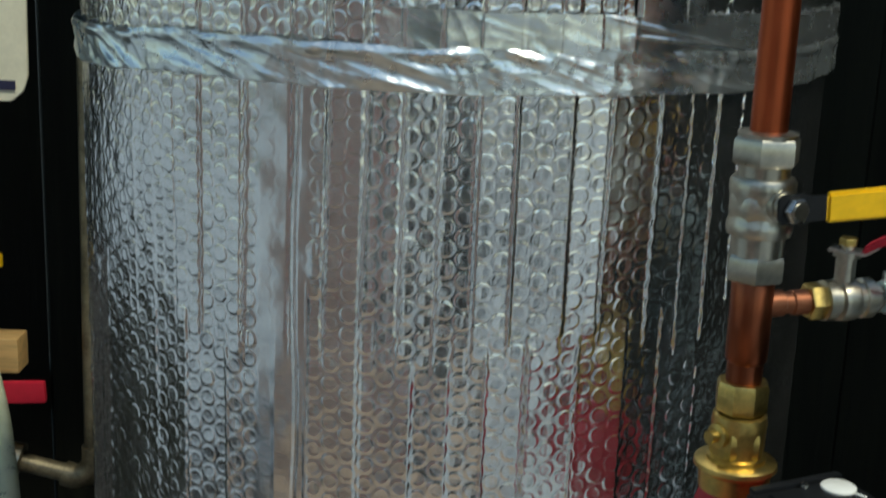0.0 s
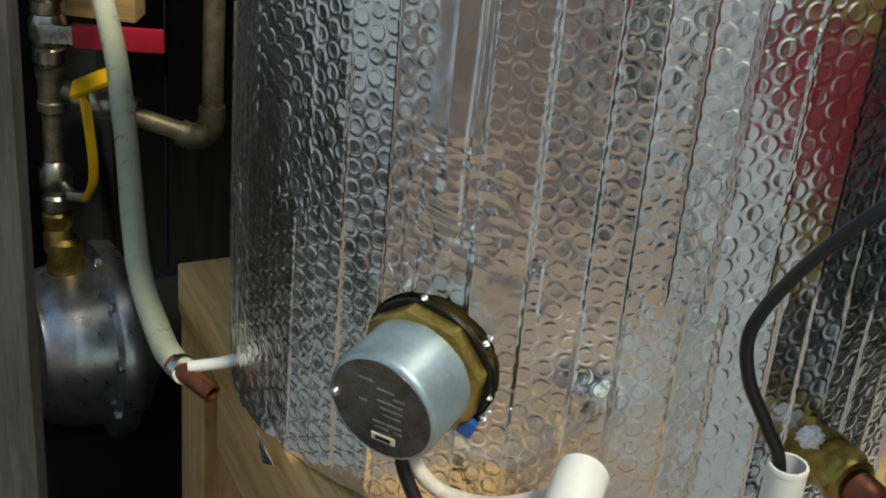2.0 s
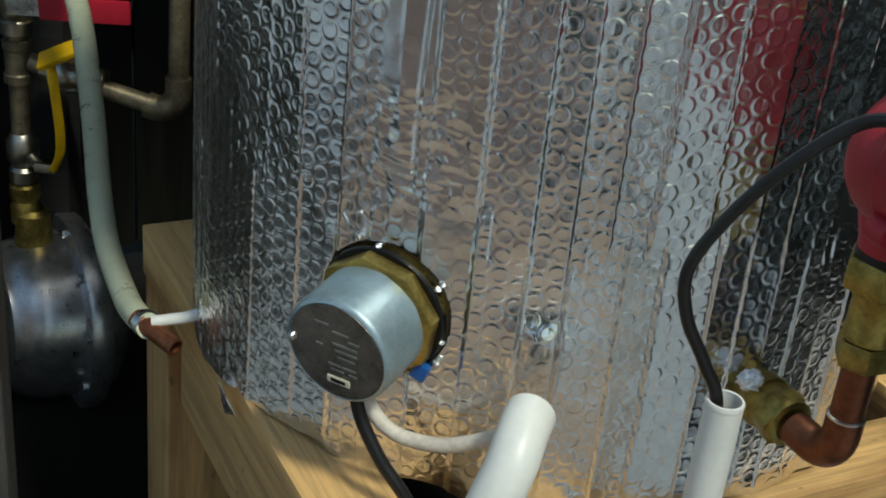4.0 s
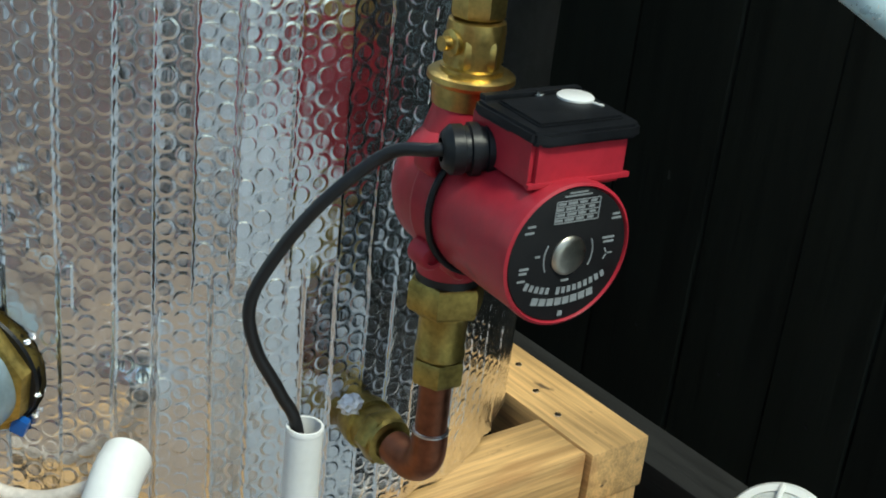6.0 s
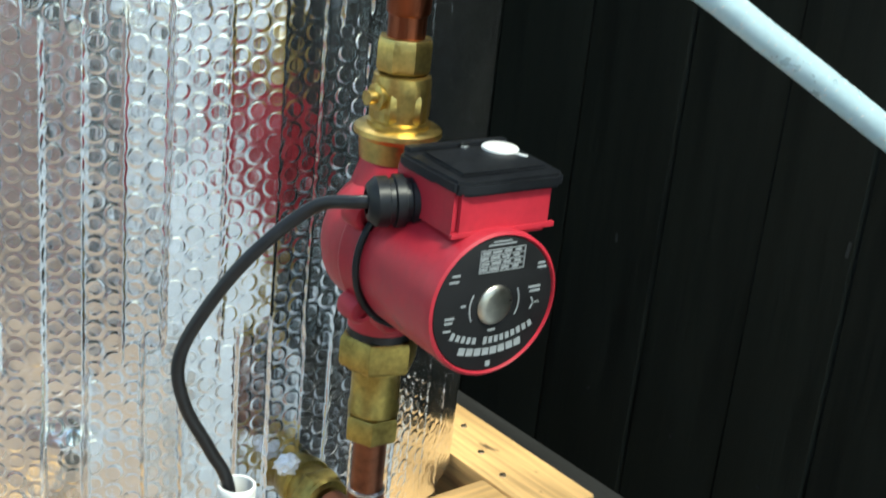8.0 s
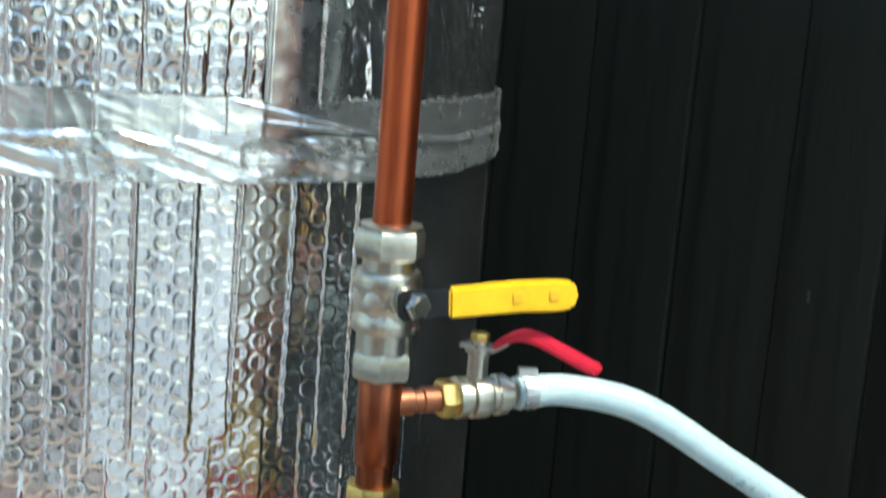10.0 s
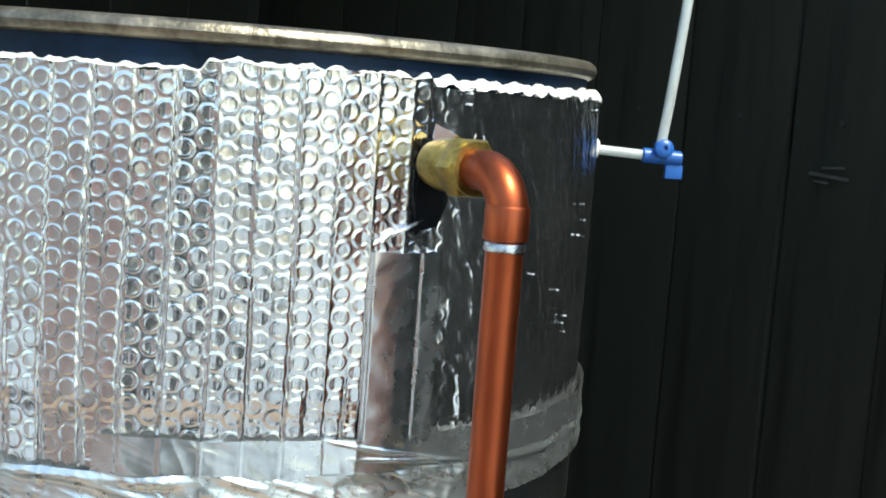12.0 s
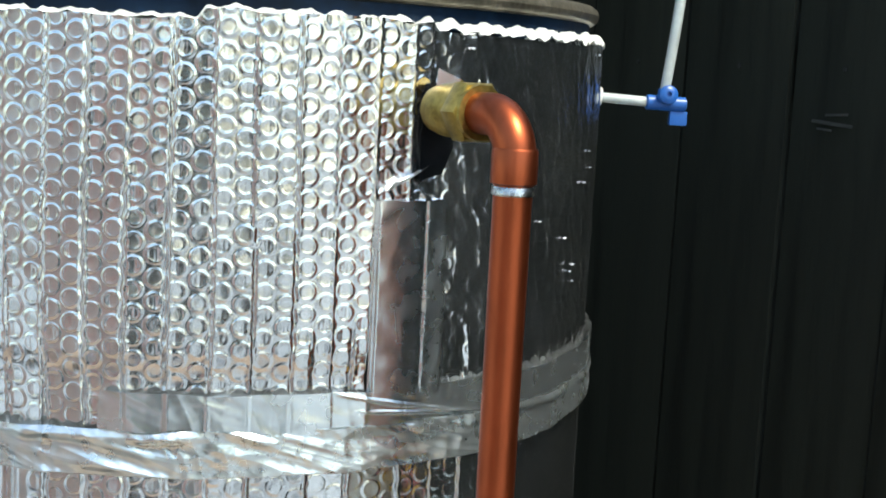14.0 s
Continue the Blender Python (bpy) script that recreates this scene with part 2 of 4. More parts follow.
def uv(u, v, z=0.0):
    """A place by the stand's own directions."""
    return U * u + V * v + Vector((0, 0, Z0 + z))


def on_drum(deg, z, r=0.3):
    a = radians(deg)
    return Vector((r * math.sin(a), -r * math.cos(a), Z0 + z))

# ---------------------------------------------------------------- setting
def stamp(ob, label, category, kind="structure"):
    return tagged(ob, label, category, kind=kind)


stamp(part("ground", box(60, 60, 0.1, pose(0, 0, -0.05), 0), SOIL), "dark bare earth under and behind the stand", "ground")
stamp(part("pavement", box(16, 12, 0.05, Matrix.Translation(U * -1.5 + V * -6.75 + Vector((0, 0, 0.02))) @ pose(0, 0, 0, 0, 0, TURN), 0.01), CONCRETE),
      "pale grey concrete yard in front of the stand", "paving")
# buff strip added out of view for the warm reflection low on the foil
stamp(part("unseen_buff_strip", box(2.2, 1.5, 0.03, pose(-0.55, -1.55, 0.047), 0.008), PAVING), "unseen buff strip added to warm the foil's lower reflections", "paving")
# two warm walls out of view, added to give the foil buff and pink reflections
stamp(part("unseen_wall_buff", box(1.15, 0.2, 2.0, pose(-1.65, -2.15, 1.0, 0, 0, -38), 0.01), RENDER), "unseen plain buff wall added for the foil to reflect", "wall")
stamp(part("unseen_wall_clay", box(0.80, 0.2, 1.7, pose(-1.22, -2.75, 0.85, 0, 0, -24), 0.01), CLAY), "unseen clay-pink low wall added for the foil to reflect", "wall")
# added out of view: puts a dark upright column into the foil's reflections
stamp(part("wall_dark", box(0.75, 0.12, 2.3, pose(-0.20, -2.9, 1.15, 0, 0, -4), 0.01), FENCE), "unseen black wall added as a dark reflection in the foil", "wall")
# low panel added out of view so the foil's lower left reflects dark
stamp(part("wall_bed", box(0.12, 0.85, 0.72, pose(-1.45, 0.18, 0.36), 0.01), FENCE), "unseen low black wall added to darken the foil's left side", "wall")
# another added dark panel, narrower, seen only as a stripe in the foil
stamp(part("wall_shed", box(0.40, 0.12, 2.1, pose(1.15, -3.3, 1.05, 0, 0, 20), 0.01), FENCE), "unseen narrow black wall added as a dark reflection in the foil", "wall")


# dark slab added out of view, over the pale concrete the foil would reflect
stamp(part("unseen_dark_ground", box(0.9, 1.2, 0.08, pose(-1.75, -0.75, 0.06), 0.01), SOIL), "unseen slab of dark earth added to darken the foil's reflection", "ground")


def fence_run(name, label, gaps, low, high, where, seed):
    """Upright boards between the gaps, each on its own, on two rails behind them."""
    rnd = random.Random(seed)
    run = tagged(new(name), label, "fence", kind="structure")
    for a, b in zip(gaps, gaps[1:]):
        w = b - a - rnd.uniform(0.004, 0.007)
        bm = box(0.02, w, high - low, pose(0, 0, (high + low) / 2), 0.001)
        ob = part("board", bm, FENCE, run)
        ob.matrix_world = where @ pose(rnd.uniform(-0.002, 0.003), (a + b) / 2, rnd.uniform(-0.02, 0.02), 0, 0, rnd.uniform(-0.5, 0.5))
    for z in (0.45, 1.5):
        ob = part("rail", box(0.05, gaps[-1] - gaps[0], 0.08, None, 0.004), FENCE, run)
        ob.matrix_world = where @ pose(0.04, (gaps[0] + gaps[-1]) / 2, z)
    return run


SIDE = [-3.1 + 0.152 * k for k in range(18)] + [-0.37, -0.238, -0.115, 0.033, 0.197, 0.37, 0.535, 0.70, 0.87, 1.04, 1.20, 1.355]
fence_run("fence_side", "black-stained close-boarded upright fence", SIDE, 0.02, 2.05, Matrix.Translation(U * 0.745) @ pose(0, 0, 0, 0, 0, TURN), 3)
BACK = [-0.75 + 0.155 * k for k in range(13)]
fence_run("fence_back", "black-stained close-boarded fence behind the drum", BACK, 0.02, 2.05, Matrix.Translation(V * 1.38) @ pose(0, 0, 0, 0, 0, TURN + 90), 4)

# pale slab added out of view to lighten what the foil's left side reflects
stamp(part("unseen_pale_slab", box(8, 9.0, 0.05, Matrix.Translation(uv(-5.0, 3.76, 0.02 - Z0)) @ pose(0, 0, 0, 0, 0, TURN), 0.01), CONCRETE), "unseen pale grey slab added to lighten the foil's left reflections", "paving")
# overhead panel added out of view; it blocks the sky above the back corner
stamp(part("roof_canopy", box(2.45, 1.25, 0.03, Matrix.Translation(uv(-0.42, 0.83, 1.42)) @ pose(0, 0, 0, 0, 0, TURN), 0.004), FENCE), "unseen black panel added to keep sky light off the pipework", "roof")

# ---------------------------------------------------------------- the drum and its foil
def smooth(a, b, x):
    t = np.clip((x - a) / (b - a), 0, 1)
    return t * t * (3 - 2 * t)


def wobble(x, y, seed, n=6):
    """Cheap smooth noise out of random waves, about -1 to 1."""
    rnd = np.random.RandomState(seed)
    out = 0
    for _ in range(n):
        a, p, k = rnd.uniform(0, 2 * np.pi), rnd.uniform(0, 2 * np.pi), rnd.uniform(0.6, 1.6)
        out = out + np.sin(k * (np.cos(a) * x + np.sin(a) * y) + p)
    return out / n ** 0.5 / 1.2


def crumple(x, y, seed, n=5):
    """Sharp-edged folds: ridges of random waves."""
    x, y = x + 1.3 * wobble(x * 0.45, y * 0.45, seed + 100, 5), y + 1.3 * wobble(x * 0.45, y * 0.45, seed + 200, 5)
    rnd = np.random.RandomState(seed)
    out = 0
    for _ in range(4):
        a, p, k = rnd.uniform(0, 2 * np.pi), rnd.uniform(0, 2 * np.pi), rnd.uniform(0.35, 1.5)
        out = out + (1 - 2 * np.abs(np.sin(k * (np.cos(a) * x + np.sin(a) * y) + p))) / k
    return out / 3


def grid_mesh(name, X, Y, Z, mat, parent, label="", kind=""):
    rows, cols = X.shape
    me = bpy.data.meshes.new(name)
    me.vertices.add(rows * cols)
    me.vertices.foreach_set("co", np.stack([X, Y, Z], -1).astype(np.float32).ravel())
    k = np.arange(rows * cols).reshape(rows, cols)
    quads = np.stack([k[:-1, :-1], k[:-1, 1:], k[1:, 1:], k[1:, :-1]], -1).reshape(-1, 4)
    me.loops.add(quads.size)
    me.loops.foreach_set("vertex_index", quads.ravel().astype(np.int32))
    me.polygons.add(len(quads))
    me.polygons.foreach_set("loop_start", (np.arange(len(quads)) * 4).astype(np.int32))
    me.polygons.foreach_set("use_smooth", np.ones(len(quads), bool))
    me.update(calc_edges=True)
    me.materials.append(mat)
    ob = new(name, me)
    ob.parent = parent
    if label:
        ob["label"] = label
    if kind:
        ob["kind"] = kind
    return ob


drum = thing("steel_drum", "blue steel drum wrapped in silver bubble foil on a pine stand", "drum")
part("shell", lathe([(0, 0.012), (0.285, 0.012), (0.2875, 0.016), (0.2875, 0.30), (0.291, 0.305), (0.2875, 0.31), (0.2875, 0.58), (0.291, 0.585), (0.2875, 0.59),
                     (0.2875, 0.873), (0.284, 0.873), (0.284, 0.02), (0, 0.02)], pose(0, 0, Z0), 128), DRUM_BLUE, drum, "dark blue painted steel shell")
ring = [(0.2875 + 0.007 * math.cos(a), 0.874 + 0.007 * math.sin(a)) for a in [2 * math.pi * k / 10 for k in range(11)]]
part("rim", lathe(ring, pose(0, 0, Z0), 128), RUST, drum, "brown rusty rolled rim")

R = 0.2985
P = 0.0139                                  # a bubble's pitch up the wrap
CW = P * 0.866                              # and from column to column
COLS, ROWS_N = 1260, 1020
th = np.radians(np.linspace(-94, 94, COLS))[None, :]
deg = np.degrees(th)
arc = th * R
top = 0.851 + 0.006 * smooth(1.2, 2.4, deg) - 0.004 * smooth(28.5, 29.5, deg) + 0.0016 * wobble(arc * 150, 0 * arc, 5)
tt = np.linspace(0, 1, ROWS_N)[:, None]
foot = 0.003 * wobble(arc * 60, 0 * arc, 8) - 0.012 * smooth(-45, -58, deg)
zz = foot + tt * (top - foot)
aa = arc + 0 * zz
dd = deg + 0 * zz
gx = aa + 0.0010 * wobble(aa * 25, zz * 25, 21)
gz = zz + 0.0012 * wobble(aa * 30, zz * 22, 22)

# the wrap lies in upright facets two or three bubbles wide, each tilted its own way, with folds between them;
# each fold runs for a stretch of the height, then steps aside
def facets(seed):
    r2 = np.random.RandomState(seed)
    k, xs = -46 + r2.randint(0, 3), []
    while k < 46:
        xs.append((k + 0.5) * CW)
        k += r2.choice([2, 2, 2, 3, 3])
    return np.array(xs), (0.07 if seed > 3 else 0.11) * r2.uniform(-1, 1, len(xs) + 1), r2


def facet_lift(x, xs, tilt):
    """Height of the flat facets over the round drum at the arc lengths x."""
    edge = np.concatenate([[-0.62], xs, [0.62]])
    idx = np.searchsorted(xs, x)
    mid, half = (edge[idx] + edge[idx + 1]) / 2, (edge[idx + 1] - edge[idx]) / 2
    off = x - mid
    return -0.9 * (half ** 2 - off ** 2) / (2 * R) + tilt[idx] * off * smooth(half * 1.01, half * 0.86, np.abs(off))


crease, facet = np.zeros_like(zz), np.zeros_like(zz)
step_aside = 0.022 * wobble(np.round(arc / (2.5 * CW)) * 1.7, 0 * arc, 9)
for lo, hi, seed in ((-0.02, 0.2, 1), (0.20, 0.42, 2), (0.42, 0.66, 3), (0.60, 0.74, 4), (0.735, 0.87, 5)):
    xs, tilt, r2 = facets(seed)
    zs = zz + step_aside * (0 if lo > 0.55 else 1)
    here = smooth(lo - 0.010, lo + 0.010, zs) * smooth(hi + 0.010, hi - 0.010, zs)
    facet += here * facet_lift(arc[0], xs, tilt)[None, :]
    for x in xs:
        w, d, side_ = r2.uniform(0.0007, 0.0012), r2.uniform(0.0004, 0.0017), r2.choice([1, 1, -0.6])
        e0, e1 = r2.uniform(-0.02, 0.02, 2)
        near = slice(*np.searchsorted(arc[0], (x - 0.012, x + 0.012)))
        z_, g_ = zz[:, near], gx[:, near]
        line = x + 0.0005 * np.sin(z_ * 2 * np.pi / P + x * 40) + 0.0007 * np.sin(z_ * 9 + x * 70)
        live = smooth(lo + e0 - 0.006, lo + e0 + 0.006, z_) * smooth(hi + e1 + 0.006, hi + e1 - 0.006, z_)
        crease[:, near] += live * d * (0.45 * np.exp(-((g_ - line - 0.0019 * side_) / 0.0011) ** 2) - side_ * np.exp(-((g_ - line) / w) ** 2))

# bubbles in staggered columns
col = np.round(gx / CW)
row = np.round((gz - 0.5 * P * (col % 2)) / P)
cx, cz = col * CW, row * P + 0.5 * P * (col % 2)
bx = gx - cx
dist = np.hypot(bx, gz - cz)
hash_ = np.abs(np.sin(col * 12.9898 + row * 78.233) * 43758.5453) % 1
hash2 = np.abs(np.sin(col * 39.425 + row * 17.117) * 24634.6345) % 1
rb = 0.0057 + 0.0004 * hash_
cover = smooth(rb + 0.0002, rb - 0.0013, dist)
bubble = cover * (0.00014 + 0.00012 * hash_) + 0.00026 * np.exp(-((dist - rb + 0.0010) / 0.00085) ** 2)
bubble -= 0.00016 * smooth(0.35, 0.7, hash2) * np.exp(-((bx - 0.0014 * (hash_ - 0.5)) / 0.0010) ** 2) * smooth(rb * 0.85, rb * 0.5, dist)    # a slit-like dent
bubble += ((hash_ - 0.5) * 0.035 * bx + (hash2 - 0.5) * 0.05 * (gz - cz)) * smooth(rb, rb * 0.6, dist)
side_on = 1 - 0.75 * smooth(36, 56, np.abs(dd - 2))
crease = crease * (1 - 0.55 * cover) * side_on
facet = facet * (0.35 + 0.65 * side_on)
amount = 0.80 + 0.45 * smooth(0.60, 0.64, zz)
strip = smooth(-25.0, -24.0, dd) * smooth(-16.4, -17.4, dd) * smooth(0.20, 0.24, zz) * smooth(0.60, 0.59, zz)
patch = smooth(22.0, 22.6, dd) * smooth(32.2, 31.6, dd) * smooth(0.632, 0.634, zz) * smooth(0.751, 0.749, zz)
scuff = smooth(-27, -24, dd) * smooth(-11, -15, dd) * smooth(0.195, 0.215, zz) * smooth(0.29, 0.275, zz)
bare = smooth(-20, -18, dd) * smooth(-9, -12, dd) * smooth(0.155, 0.17, zz) * smooth(0.215, 0.20, zz)
aside = smooth(29, 30, dd) * smooth(0.632, 0.64, zz)
amount = amount * (1 - 0.88 * strip) * (1 - 0.85 * patch) * (1 - 0.5 * scuff) * (1 - 0.7 * bare) * (1 - 0.45 * aside)
crease = crease * (1 - 0.8 * strip) * (1 - 0.7 * patch) * (1 - 0.97 * aside)
facet = facet * (1 - 0.5 * strip) * (1 - 0.95 * aside)
height = facet + crease + amount * bubble
height += 0.0006 * wobble(aa * 45, zz * 14, 31) + 0.00022 * wobble(aa * 260, zz * 260, 32) * (1 - 0.5 * strip)
height += 0.0009 * scuff * crumple(aa * 200, zz * 240, 41) + 0.00025 * strip * wobble(aa * 170, zz * 90, 42)
height -= 0.0016 * strip * np.exp(-((dd + 19.0 + 0.25 * np.sin(zz * 30)) / 0.28) ** 2)
height += 0.0007 * patch * crumple(aa * 190 + zz * 60, zz * 45, 43) + 0.0010 * patch
height += aside * (0.0002 * crumple(aa * 120, zz * 80, 44) + 0.00045 * crumple(aa * 300, zz * 240, 45))
height += 0.0025 * smooth(29.2, 28.6, dd) * smooth(0.640, 0.660, zz)                    # the overlap at the seam
puff = np.exp(-((aa + 0.006) / 0.021) ** 2 - (np.where(zz > 0.132, (zz - 0.132) / 0.013, (zz - 0.132) / 0.038)) ** 2)    # a puffed-out blister
height += 0.0055 * puff
# torn open round the upper fitting
hole = smooth(1.0, 0.75, np.hypot((dd - 29.4) / 2.6, (zz - 0.792) / 0.030))
height -= 0.003 * hole
# cut out round the cap's nut
height -= 0.003 * smooth(1.0, 0.9, np.hypot((dd + 21.6) / 9.4, (zz - 0.128) / 0.049))
ridge = smooth(0.02, 0.0, zz - foot)
height += 0.0015 * ridge * wobble(aa * 220, zz * 100, 51)
rad = R + height
grid_mesh("bubble_wrap", rad * np.sin(th), -rad * np.cos(th), Z0 + zz, FOIL, drum, "silver foil bubble wrap with upright creases", "stuff")
back = np.radians(np.linspace(93.5, 266.5, 60))[None, :]
zb = np.linspace(0, 0.851, 12)[:, None]
grid_mesh("wrap_back", R * np.sin(back) + 0 * zb, -R * np.cos(back) + 0 * zb, Z0 + zb + 0 * back, FOIL, drum)
# raw white-edged foam lip along the top of the wrap
lip = np.radians(np.linspace(-100, 100, 500))[None, :]
ld = np.degrees(lip)
lt = 0.851 + 0.006 * smooth(1.2, 2.4, ld) - 0.004 * smooth(28.5, 29.5, ld)
s = np.linspace(0, 1, 7)[:, None]
lr = R + 0.0015 - 0.0095 * s + 0 * lip + 0.0012 * wobble(lip * 90, s * 4, 61)
lz = lt + 0.0025 * np.sin(np.pi * s) + 0.0055 * s * smooth(26, 31, ld) + 0.0013 * wobble(lip * 70, s * 3, 62) + 0.0010 * crumple(lip * 160, s * 2, 63)
grid_mesh("wrap_lip", lr * np.sin(lip), -lr * np.cos(lip), Z0 + lz, LIP, drum, "ragged white cut edge of the foil")

# the tape round the middle: a flat upper half and a crumpled lower half
n = 1400
bt = np.radians(np.linspace(-101, 101, n))[None, :]
bd = np.degrees(bt)
upper = 0.607 + 0.027 * smooth(-9.2, -8.2, bd) - 0.010 * smooth(-45, -75, bd) + 0.0012 * wobble(bt * 30, 0 * bt, 71)
lower = 0.5835 - 0.009 * smooth(-30, -66, bd) + 0.004 * smooth(45, 75, bd) - 0.001 * wobble(bt * 26, 0 * bt, 72)
middle = 0.612 - 0.008 * smooth(-30, -66, bd) + 0.0012 * wobble(bt * 40, 0 * bt, 73)
ba = bt * R
calm = 1 - 0.6 * smooth(33, 48, bd)
t_ = np.linspace(0, 1, 60)[:, None]
bz = lower + t_ * (middle - lower)
fold = np.exp(-((bz - middle + 0.004) / 0.0034) ** 2)
bh = 0.0054 + 0.0016 * smooth(32, 44, bd) + 0.0020 * fold * (0.65 + 0.55 * wobble(bt * 38, bz * 60, 83))
bh = bh + calm * (0.0014 * crumple(ba * 110 + bz * 170, bz * 150, 74) + 0.00032 * crumple(ba * 260 + bz * 150, bz * 300, 75))
bh = bh + 0.00015 * wobble(ba * 260, bz * 240, 76) + 0.0005 * wobble(ba * 60, bz * 20, 77)
br = R + bh * smooth(0, 0.03, t_) ** 0.3
grid_mesh("tape_band", br * np.sin(bt), -br * np.cos(bt), Z0 + bz, BAND, drum, "crumpled milky foil tape round the drum")
ft = bt[:, bd[0] > -8.6]
fa = ft * R
f_low, f_high = (middle - 0.003)[:, bd[0] > -8.6], upper[:, bd[0] > -8.6]
fz = f_low + np.linspace(0, 1, 44)[:, None] * (f_high - f_low)
band_xs, band_tilt, _ = facets(4)
fh = 0.0048 + 0.0014 * smooth(32, 44, np.degrees(ft)) + 0.55 * facet_lift(fa[0], band_xs, band_tilt)[None, :] * smooth(52, 36, np.degrees(ft)) + 0.0003 * crumple(fa * 75, fz * 10, 78) + 0.00026 * crumple(fa * 210 + fz * 90, fz * 200, 79)
# long wrinkles where the flat half is pulled askew
fh = fh + 0.0016 * np.exp(-((fz - 0.631 + (np.degrees(ft) - 20) * 0.0011) / 0.0012) ** 2) * smooth(17, 20, np.degrees(ft)) * smooth(36, 31, np.degrees(ft))
fh = fh + 0.0013 * np.exp(-((fz - 0.620 + (np.degrees(ft) - 24) * 0.0005) / 0.0010) ** 2) * smooth(20, 24, np.degrees(ft)) * smooth(40, 34, np.degrees(ft))
fr = R + fh
grid_mesh("tape_film", fr * np.sin(ft), -fr * np.cos(ft), Z0 + fz, FILM, drum, "thin clear-edged silver tape above the crumpled band")


def curl(name, deg0, z, pts, mat, label):
    """A small torn scrap of foil, or a thin plate, that stands off the drum."""
    bm = bmesh.new()
    lines = [[bm.verts.new(on_drum(deg0 + a, z + b, R + c + k * 0.0006)) for a, b, c in pts] for k in (0, 1)]
    bm.faces.new(lines[0])
    bm.faces.new(lines[1][::-1])
    m = len(pts)
    for k in range(m):
        bm.faces.new((lines[0][k], lines[0][(k + 1) % m], lines[1][(k + 1) % m], lines[1][k]))
    bmesh.ops.recalc_face_normals(bm, faces=bm.faces[:])
    return part(name, bm, mat, drum, label, smooth=False)


# the tear's dark inside is a black plate laid over the wrap
curl("tear", 29.4, 0.790, [(-2.2, -0.030, 0.0052), (-2.4, 0.0, 0.0056), (-1.2, 0.030, 0.0056), (0.4, 0.034, 0.0050), (1.8, 0.020, 0.004), (2.4, -0.008, 0.004), (1.0, -0.024, 0.004), (-1.2, -0.026, 0.0046)], BLACK, "black plate standing in for the dark opening of the foil's tear")
curl("foil_flap", 28.6, 0.812, [(0, 0, 0.004), (0.4, 0.018, 0.006), (2.2, 0.012, 0.016), (4.4, 0.004, 0.020), (4.8, -0.002, 0.016), (2.0, -0.001, 0.009)], FOIL, "torn foil flap")
curl("foil_scrap", 25.5, 0.762, [(-2.2, -0.006, 0.004), (-1.8, -0.001, 0.007), (0.6, 0.004, 0.010), (2.6, 0.010, 0.008), (2.3, 0.006, 0.005), (0, 0, 0.004)], TAPE, "bright torn foil scrap")
curl("foil_scrap", -49, -0.012, [(-3.2, 0.004, 0.004), (-1.5, 0.012, 0.009), (1.8, 0.006, 0.011), (3.2, -0.004, 0.008), (0.5, -0.010, 0.009), (-2, -0.006, 0.005)], TAPE, "crumpled foil scrap")


def tape_piece(name, d0, d1, z0, z1, lift, seed, rough, label):
    """A rectangle of foil tape laid on the wrap, following it loosely."""
    a = np.radians(np.linspace(d0, d1, 70))[None, :]
    z = np.linspace(z0, z1, 160)[:, None] + 0.0008 * wobble(a * 120, 0 * a, seed + 9)
    e = smooth(0, 0.05, (a - a[0, 0]) / (a[0, -1] - a[0, 0])) * smooth(1, 0.95, (a - a[0, 0]) / (a[0, -1] - a[0, 0]))
    h = lift * (0.35 + 0.65 * e) + rough * crumple(a * R * 210 + z * 30, z * 70, seed) + 0.4 * rough * wobble(a * R * 420, z * 300, seed + 1) - 0.0007 * np.exp(-((np.degrees(a) - d0 * 0.35 - d1 * 0.65) / 0.3) ** 2)
    r = R + h + 0 * z
    return grid_mesh(name, r * np.sin(a), -r * np.cos(a), Z0 + z + 0 * a, TAPE, drum, label)


tape_piece("tape_patch", 22.0, 32.0, 0.630, 0.750, 0.0050, 81, 0.0003, "rectangle of silver foil tape over the seam")

# ---------------------------------------------------------------- the stand
FRAME = pose(0, 0, Z0, 0, 0, TURN)          # x along U, y along V


def beam(name, parent, u0, u1, v0, v1, z0, z1, mat=None, bevel=0.003, label=""):
    """A sawn timber between the given faces, its grain along its longest side."""
    d = (u1 - u0, v1 - v0, z1 - z0)
    k = max(range(3), key=lambda i: d[i])
    turn = (Matrix(), pose(0, 0, 0, 0, 0, 90), pose(0, 0, 0, 0, -90, 0))[k]
    size = (d, (d[1], d[0], d[2]), (d[2], d[1], d[0]))[k]
    ob = part(name, box(*size, None, bevel), mat or WOOD, parent, label)
    ob.matrix_world = FRAME @ pose((u0 + u1) / 2, (v0 + v1) / 2, (z0 + z1) / 2) @ turn
    return ob


stand = thing("drum_stand", "sawn pine timber stand with square legs under the drum", "stand")
beam("side_rail", stand, 0.220, 0.286, -0.318, 0.27, -0.052, -0.002)
beam("side_rail", stand, -0.292, -0.226, -0.318, 0.235, -0.052, -0.002)
beam("front_rail", stand, -0.225, 0.2185, -0.312, -0.250, -0.048, -0.003)
beam("back_rail", stand, -0.225, 0.2185, 0.17, 0.23, -0.050, -0.003)
beam("apron", stand, -0.225, 0.2195, -0.300, -0.262, -0.145, -0.0495)
beam("apron", stand, -0.281, -0.245, -0.25, 0.14, -0.145, -0.0535)
